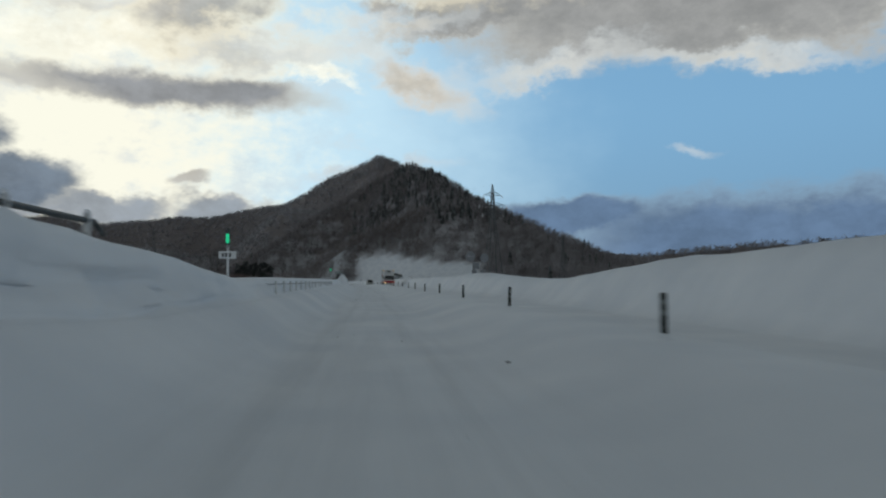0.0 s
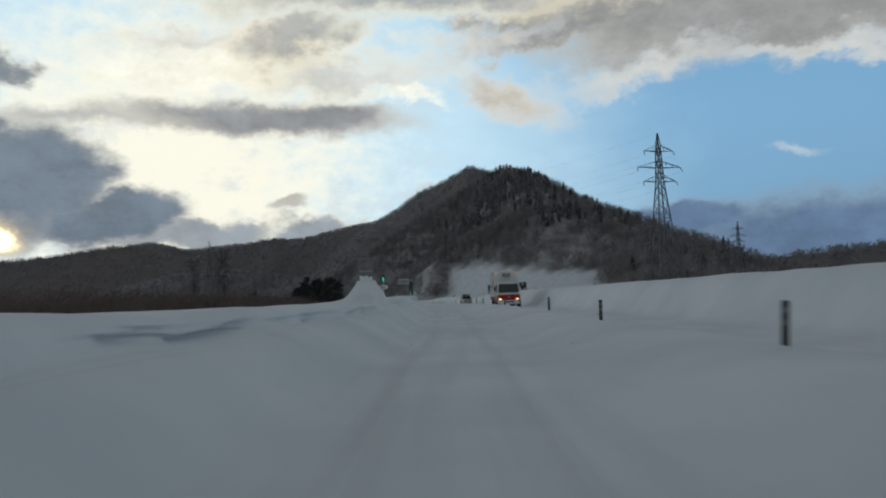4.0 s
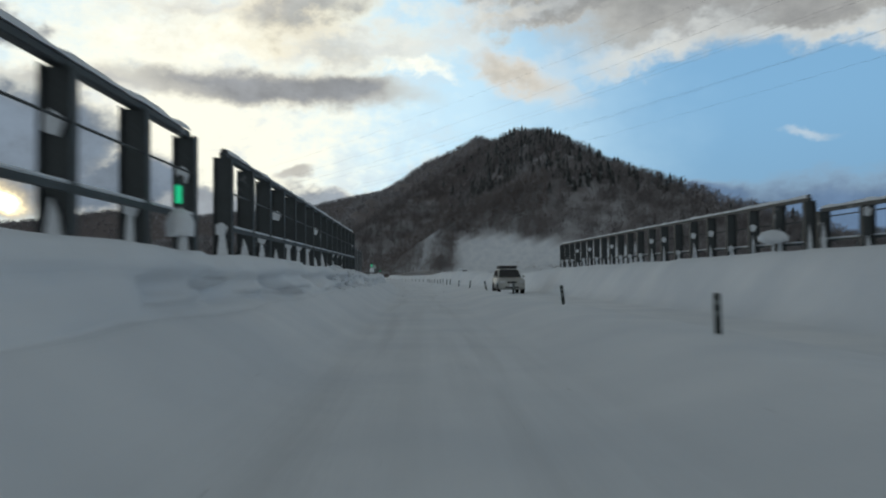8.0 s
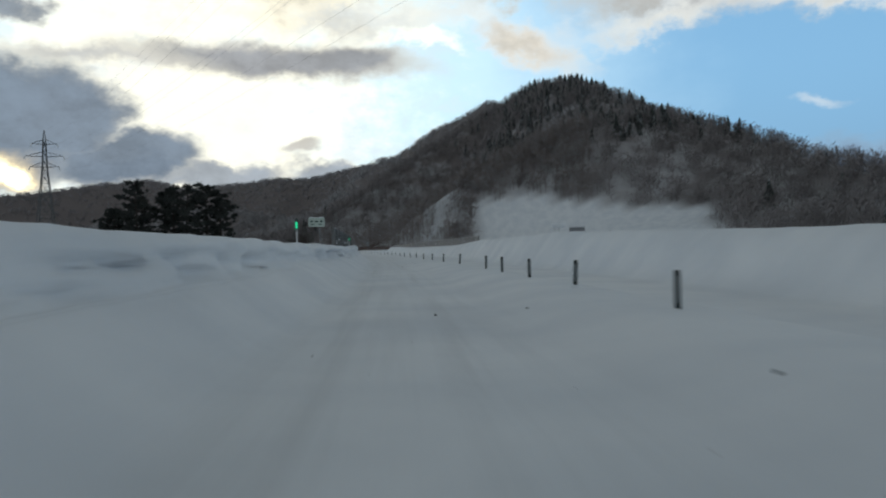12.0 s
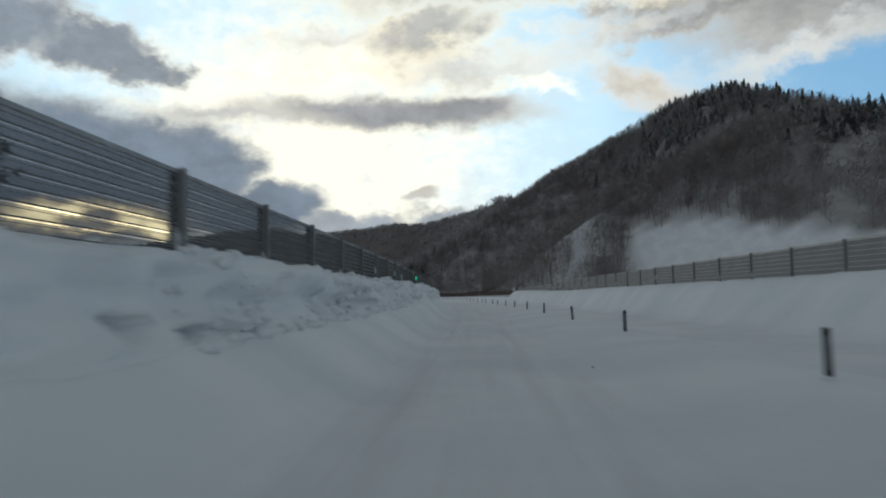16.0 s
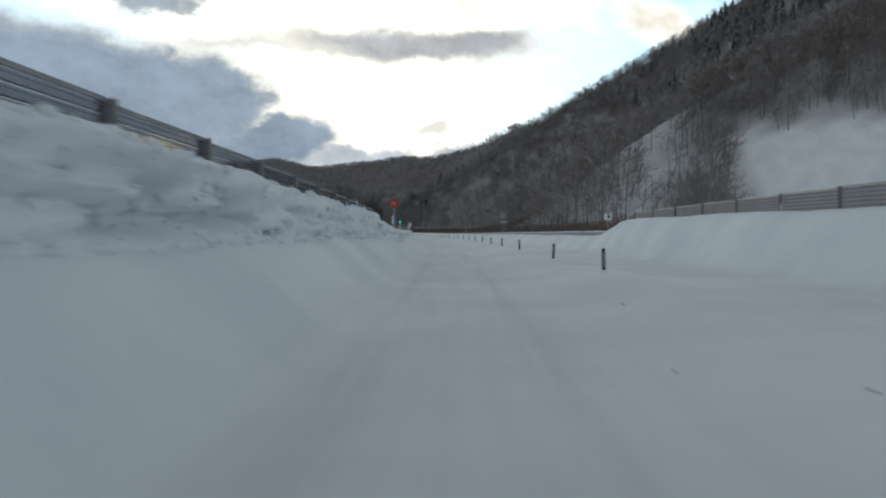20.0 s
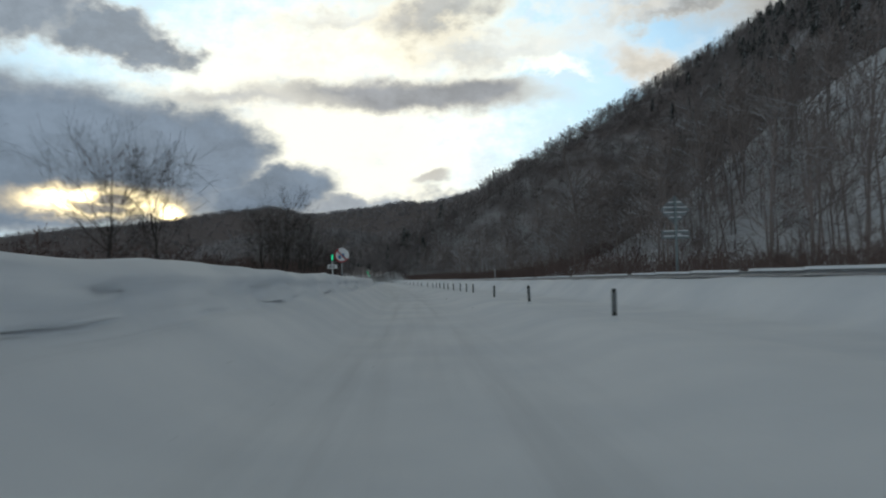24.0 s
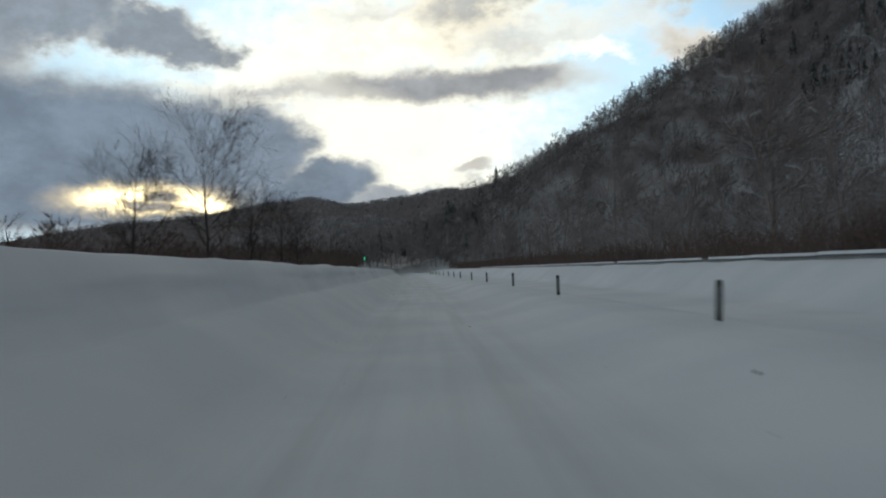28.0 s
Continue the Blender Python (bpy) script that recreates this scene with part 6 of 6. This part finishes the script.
def pine(s, u, height, width, seed):
    """A pine of uneven outline: bent limbs that carry flat, ragged tufts of needles."""
    e = thing("pine_tree", at(s, u), "dark pine with uneven layered boughs in a snowy field", "tree", "clump of pines")
    rng = np.random.default_rng(seed)
    lean = rng.normal(0, 0.03, 2)
    segs = [(np.array([0, 0, -1.0]), np.array([lean[0] * height * 0.5, lean[1] * height * 0.5, height * 0.5]), 0.20, 0.13),
            (np.array([lean[0] * height * 0.5, lean[1] * height * 0.5, height * 0.5]), np.array([lean[0] * height, lean[1] * height, height]), 0.13, 0.03)]
    v, f = [], []
    limbs = 30
    for i in range(limbs):
        k = 0.16 + 0.82 * (i + rng.uniform(0, 1)) / limbs
        reach = width * (0.35 + 0.75 * math.sin(3.1416 * min(1.0, 0.25 + 0.75 * (1 - k)))) * rng.uniform(0.45, 1.1)
        if k > 0.85:
            reach *= 0.55
        a = i * 2.4 + rng.normal(0, 0.4)
        p0 = np.array([lean[0] * height * k, lean[1] * height * k, height * k])
        p1 = p0 + np.array([math.cos(a) * reach, math.sin(a) * reach, reach * rng.uniform(0.0, 0.35)])
        segs.append((p0, p1, 0.055, 0.02))
        for t in range(7):
            c = p0 + (p1 - p0) * rng.uniform(0.3, 1.08) + rng.normal(0, 0.22, 3) * (1, 1, 0.5)
            size = rng.uniform(0.35, 0.75)
            for n in range(13):
                d = rng.normal(0, 1, 3) * (1, 1, 0.45)
                d /= np.linalg.norm(d)
                w = np.cross(d, rng.normal(0, 1, 3))
                w = w / (np.linalg.norm(w) + 1e-6) * size * 0.24
                o = len(v)
                v += [tuple(c + w), tuple(c - w), tuple(c + d * size)]
                f.append((o, o + 1, o + 2))
    strand_object("trunk", segs[:2], BARK_NEAR, e, 7)
    strand_object("limbs", segs[2:], BARK_NEAR, e, 5)
    me = bpy.data.meshes.new("needles")
    me.from_pydata(v, [], f)
    me.materials.append(NEEDLES_DARK)
    part("needles", me, NEEDLES_DARK, e)


def fir_clump():
    for i, (ds, u, h, w) in enumerate(((3, -33.0, 8.4, 2.6), (-3, -31.5, 9.9, 2.8), (4, -29.6, 9.2, 2.8), (0, -27.6, 9.4, 2.8), (-2, -25.6, 9.6, 2.9), (3, -23.6, 10.0, 2.9), (1, -21.4, 8.2, 2.5), (-1, -35.0, 6.6, 2.2))):
        pine(350 + ds, u, h, w, 40 + i)
    for i, (s, u, h) in enumerate(((150, -95, 11), (160, -80, 10), (215, -100, 9), (420, -55, 8))):
        fir(s, u, h, 2.4, 60 + i)


def shrub_kind(rng, n, h):
    segs = []
    for i in range(n):
        a, lean = rng.uniform(0, 6.283), rng.uniform(0.15, 0.9)
        b = np.array([rng.normal(0, 0.25), rng.normal(0, 0.25), -0.2])
        t = b + np.array([math.cos(a) * lean, math.sin(a) * lean, rng.uniform(0.6, 1.0)]) * h
        segs.append((b, t, 0.014, 0.004))
        for j in range(2):
            p = b + (t - b) * rng.uniform(0.4, 0.9)
            segs.append((p, p + np.array([rng.normal(0, 0.25), rng.normal(0, 0.25), rng.uniform(0.1, 0.4)]) * h, 0.008, 0.003))
    return strand_mesh(segs, 3, 0.02)


def brush():
    rng = np.random.default_rng(31)
    kinds = [shrub_kind(rng, 14, 1.0) for _ in range(6)]
    # dark thicket behind the bank on the driver's side, thickening ahead
    n = 8000
    s = 476 + 400 * rng.uniform(0, 1, n)
    u = -15 - 40 * rng.uniform(0, 1, n) ** 1.2
    x, y = road(s, u)
    scatter("thicket", kinds, x, y, ground_height(s, u), rng.uniform(1.8, 3.6, n) * np.interp(s, [470, 560, 640, 720], [0.6, 0.8, 1.2, 1.9]), BRUSH, "red-brown leafless thicket behind the bank", "brush", 32)
    n = 1500
    s, u = 150 + 150 * rng.uniform(0, 1, n), -27 - 45 * rng.uniform(0, 1, n)
    x, y = road(s, u)
    scatter("field_thicket", kinds, x, y, ground_height(s, u), rng.uniform(1.6, 3.4, n), BRUSH, "low brown thicket along the field's far edge", "brush", 37)
    kinds_tall = [strand_mesh(strands(rng, 1.0, 0.42, 16, 6, 0.012, 0.45, 0.5), 3, 0.012) for _ in range(6)]
    n = 1500
    s, u = 500 + 420 * rng.uniform(0, 1, n), -22 - 75 * rng.uniform(0, 1, n) ** 1.3
    x, y = road(s, u)
    scatter("bankside_wood", kinds_tall, x, y, ground_height(s, u), rng.uniform(4.0, 7.5, n) * np.interp(s, [500, 600, 700, 900], [0.6, 0.75, 1.05, 1.4]), BRUSH, "red-brown bare saplings rising over the thicket", "trees", 36)
    # the same along the hill's foot across the road
    n = 2000
    s = 446 + 440 * rng.uniform(0, 1, n)
    u = 13.5 + 16 * rng.uniform(0, 1, n) ** 1.4
    x, y = road(s, u)
    scatter("hill_foot_brush", kinds, x, y, ground_height(s, u), rng.uniform(1.2, 2.8, n), BRUSH, "red-brown brush at the foot of the slope", "brush", 33)
    # thin bushes on and below the open snow slope
    n = 1500
    x, y = rng.uniform(-75, 30, n), rng.uniform(470, 600, n)
    z = hill_height(x, y)
    ok = (z > 1.0) & (z < 10 - 0.12 * (x + 45)) & (vnoise(x * 0.07, y * 0.07, 8) > -0.1)
    scatter("slope_bushes", kinds, x[ok], y[ok], z[ok] + grade_z(y[ok] / 0.965), rng.uniform(1.2, 3.2, ok.sum()), BRUSH, "bare bushes poking through the snow slope", "brush", 34)
    # valley woods beyond the fields
    n = 2000
    s, u = rng.uniform(130, 1000, n), -85 - 150 * rng.uniform(0, 1, n) ** 1.3
    x, y = road(s, u)
    wood = [strand_mesh(strands(rng, 1.0, 0.52, 10, 4, 0.022), 3, 0.014) for _ in range(5)]
    scatter("valley_wood", wood, x, y, ground_height(s, u), rng.uniform(5, 8.5, n), BRUSH, "dark bare wood beyond the snowy fields", "trees", 35)


roadside_trees()
fir_clump()
brush()


def bank_clods():
    """Broken lumps and crusts of snow that cling to the cut face of the bank."""
    rng = np.random.default_rng(77)
    t = (1 + 5 ** 0.5) / 2
    ico = np.array([(-1, t, 0), (1, t, 0), (-1, -t, 0), (1, -t, 0), (0, -1, t), (0, 1, t), (0, -1, -t), (0, 1, -t), (t, 0, -1), (t, 0, 1), (-t, 0, -1), (-t, 0, 1)]) / 1.9
    tri = np.array([(0, 11, 5), (0, 5, 1), (0, 1, 7), (0, 7, 10), (0, 10, 11), (1, 5, 9), (5, 11, 4), (11, 10, 2), (10, 7, 6), (7, 1, 8),
                    (3, 9, 4), (3, 4, 2), (3, 2, 6), (3, 6, 8), (3, 8, 9), (4, 9, 5), (2, 4, 11), (6, 2, 10), (8, 6, 7), (9, 8, 1)])
    kinds = [(ico * (1 + rng.normal(0, 0.20, (12, 1))) * (1.0, 1.0, 0.62), tri) for _ in range(8)]
    n = 5200
    s = np.where(rng.uniform(0, 1, n) < 0.84, rng.uniform(288, 448, n), rng.uniform(184, 232, n))
    u = -2.48 - 0.60 * rng.uniform(0, 1, n)
    keep = vnoise(s * 0.30, u * 2.0, 91) + 0.5 * vnoise(s * 1.1, u * 5.0, 92) > -0.05
    s, u = s[keep], u[keep]
    z = ground_height(s, u)
    x, y = road(s, u + bank_bulge(s, u, z - grade_z(s)))
    ob = scatter("bank_clods", kinds, x, y, z, 0.03 + 0.11 * rng.uniform(0, 1, len(s)) ** 2.2, SNOW, "broken lumps of snow on the bank's cut face", "snow", 93)
    ob.data.polygons.foreach_set("use_smooth", np.ones(len(ob.data.polygons), dtype=bool))


bank_clods()


def debris():
    """Small dark crumbs of grit and ice left on the packed snow."""
    rng = np.random.default_rng(5)
    g = Geo()
    for _ in range(90):
        s, u = rng.uniform(6, 600), rng.choice([-0.9, 0.8, 1.9, 2.3]) + rng.normal(0, 0.25)
        x, y = road(s, u)
        z = float(snow_height(s, u))
        r = rng.uniform(0.012, 0.035)
        g.tube((x, y, z - 0.01), (x + rng.normal(0, 0.01), y, z + r * 0.7), r, r * 0.5, 5)
    tagged(new("road_crumbs", g.mesh("road_crumbs", DARK_STEEL)), "dark crumbs of grit and ice on the packed snow", "debris", kind="stuff")


debris()
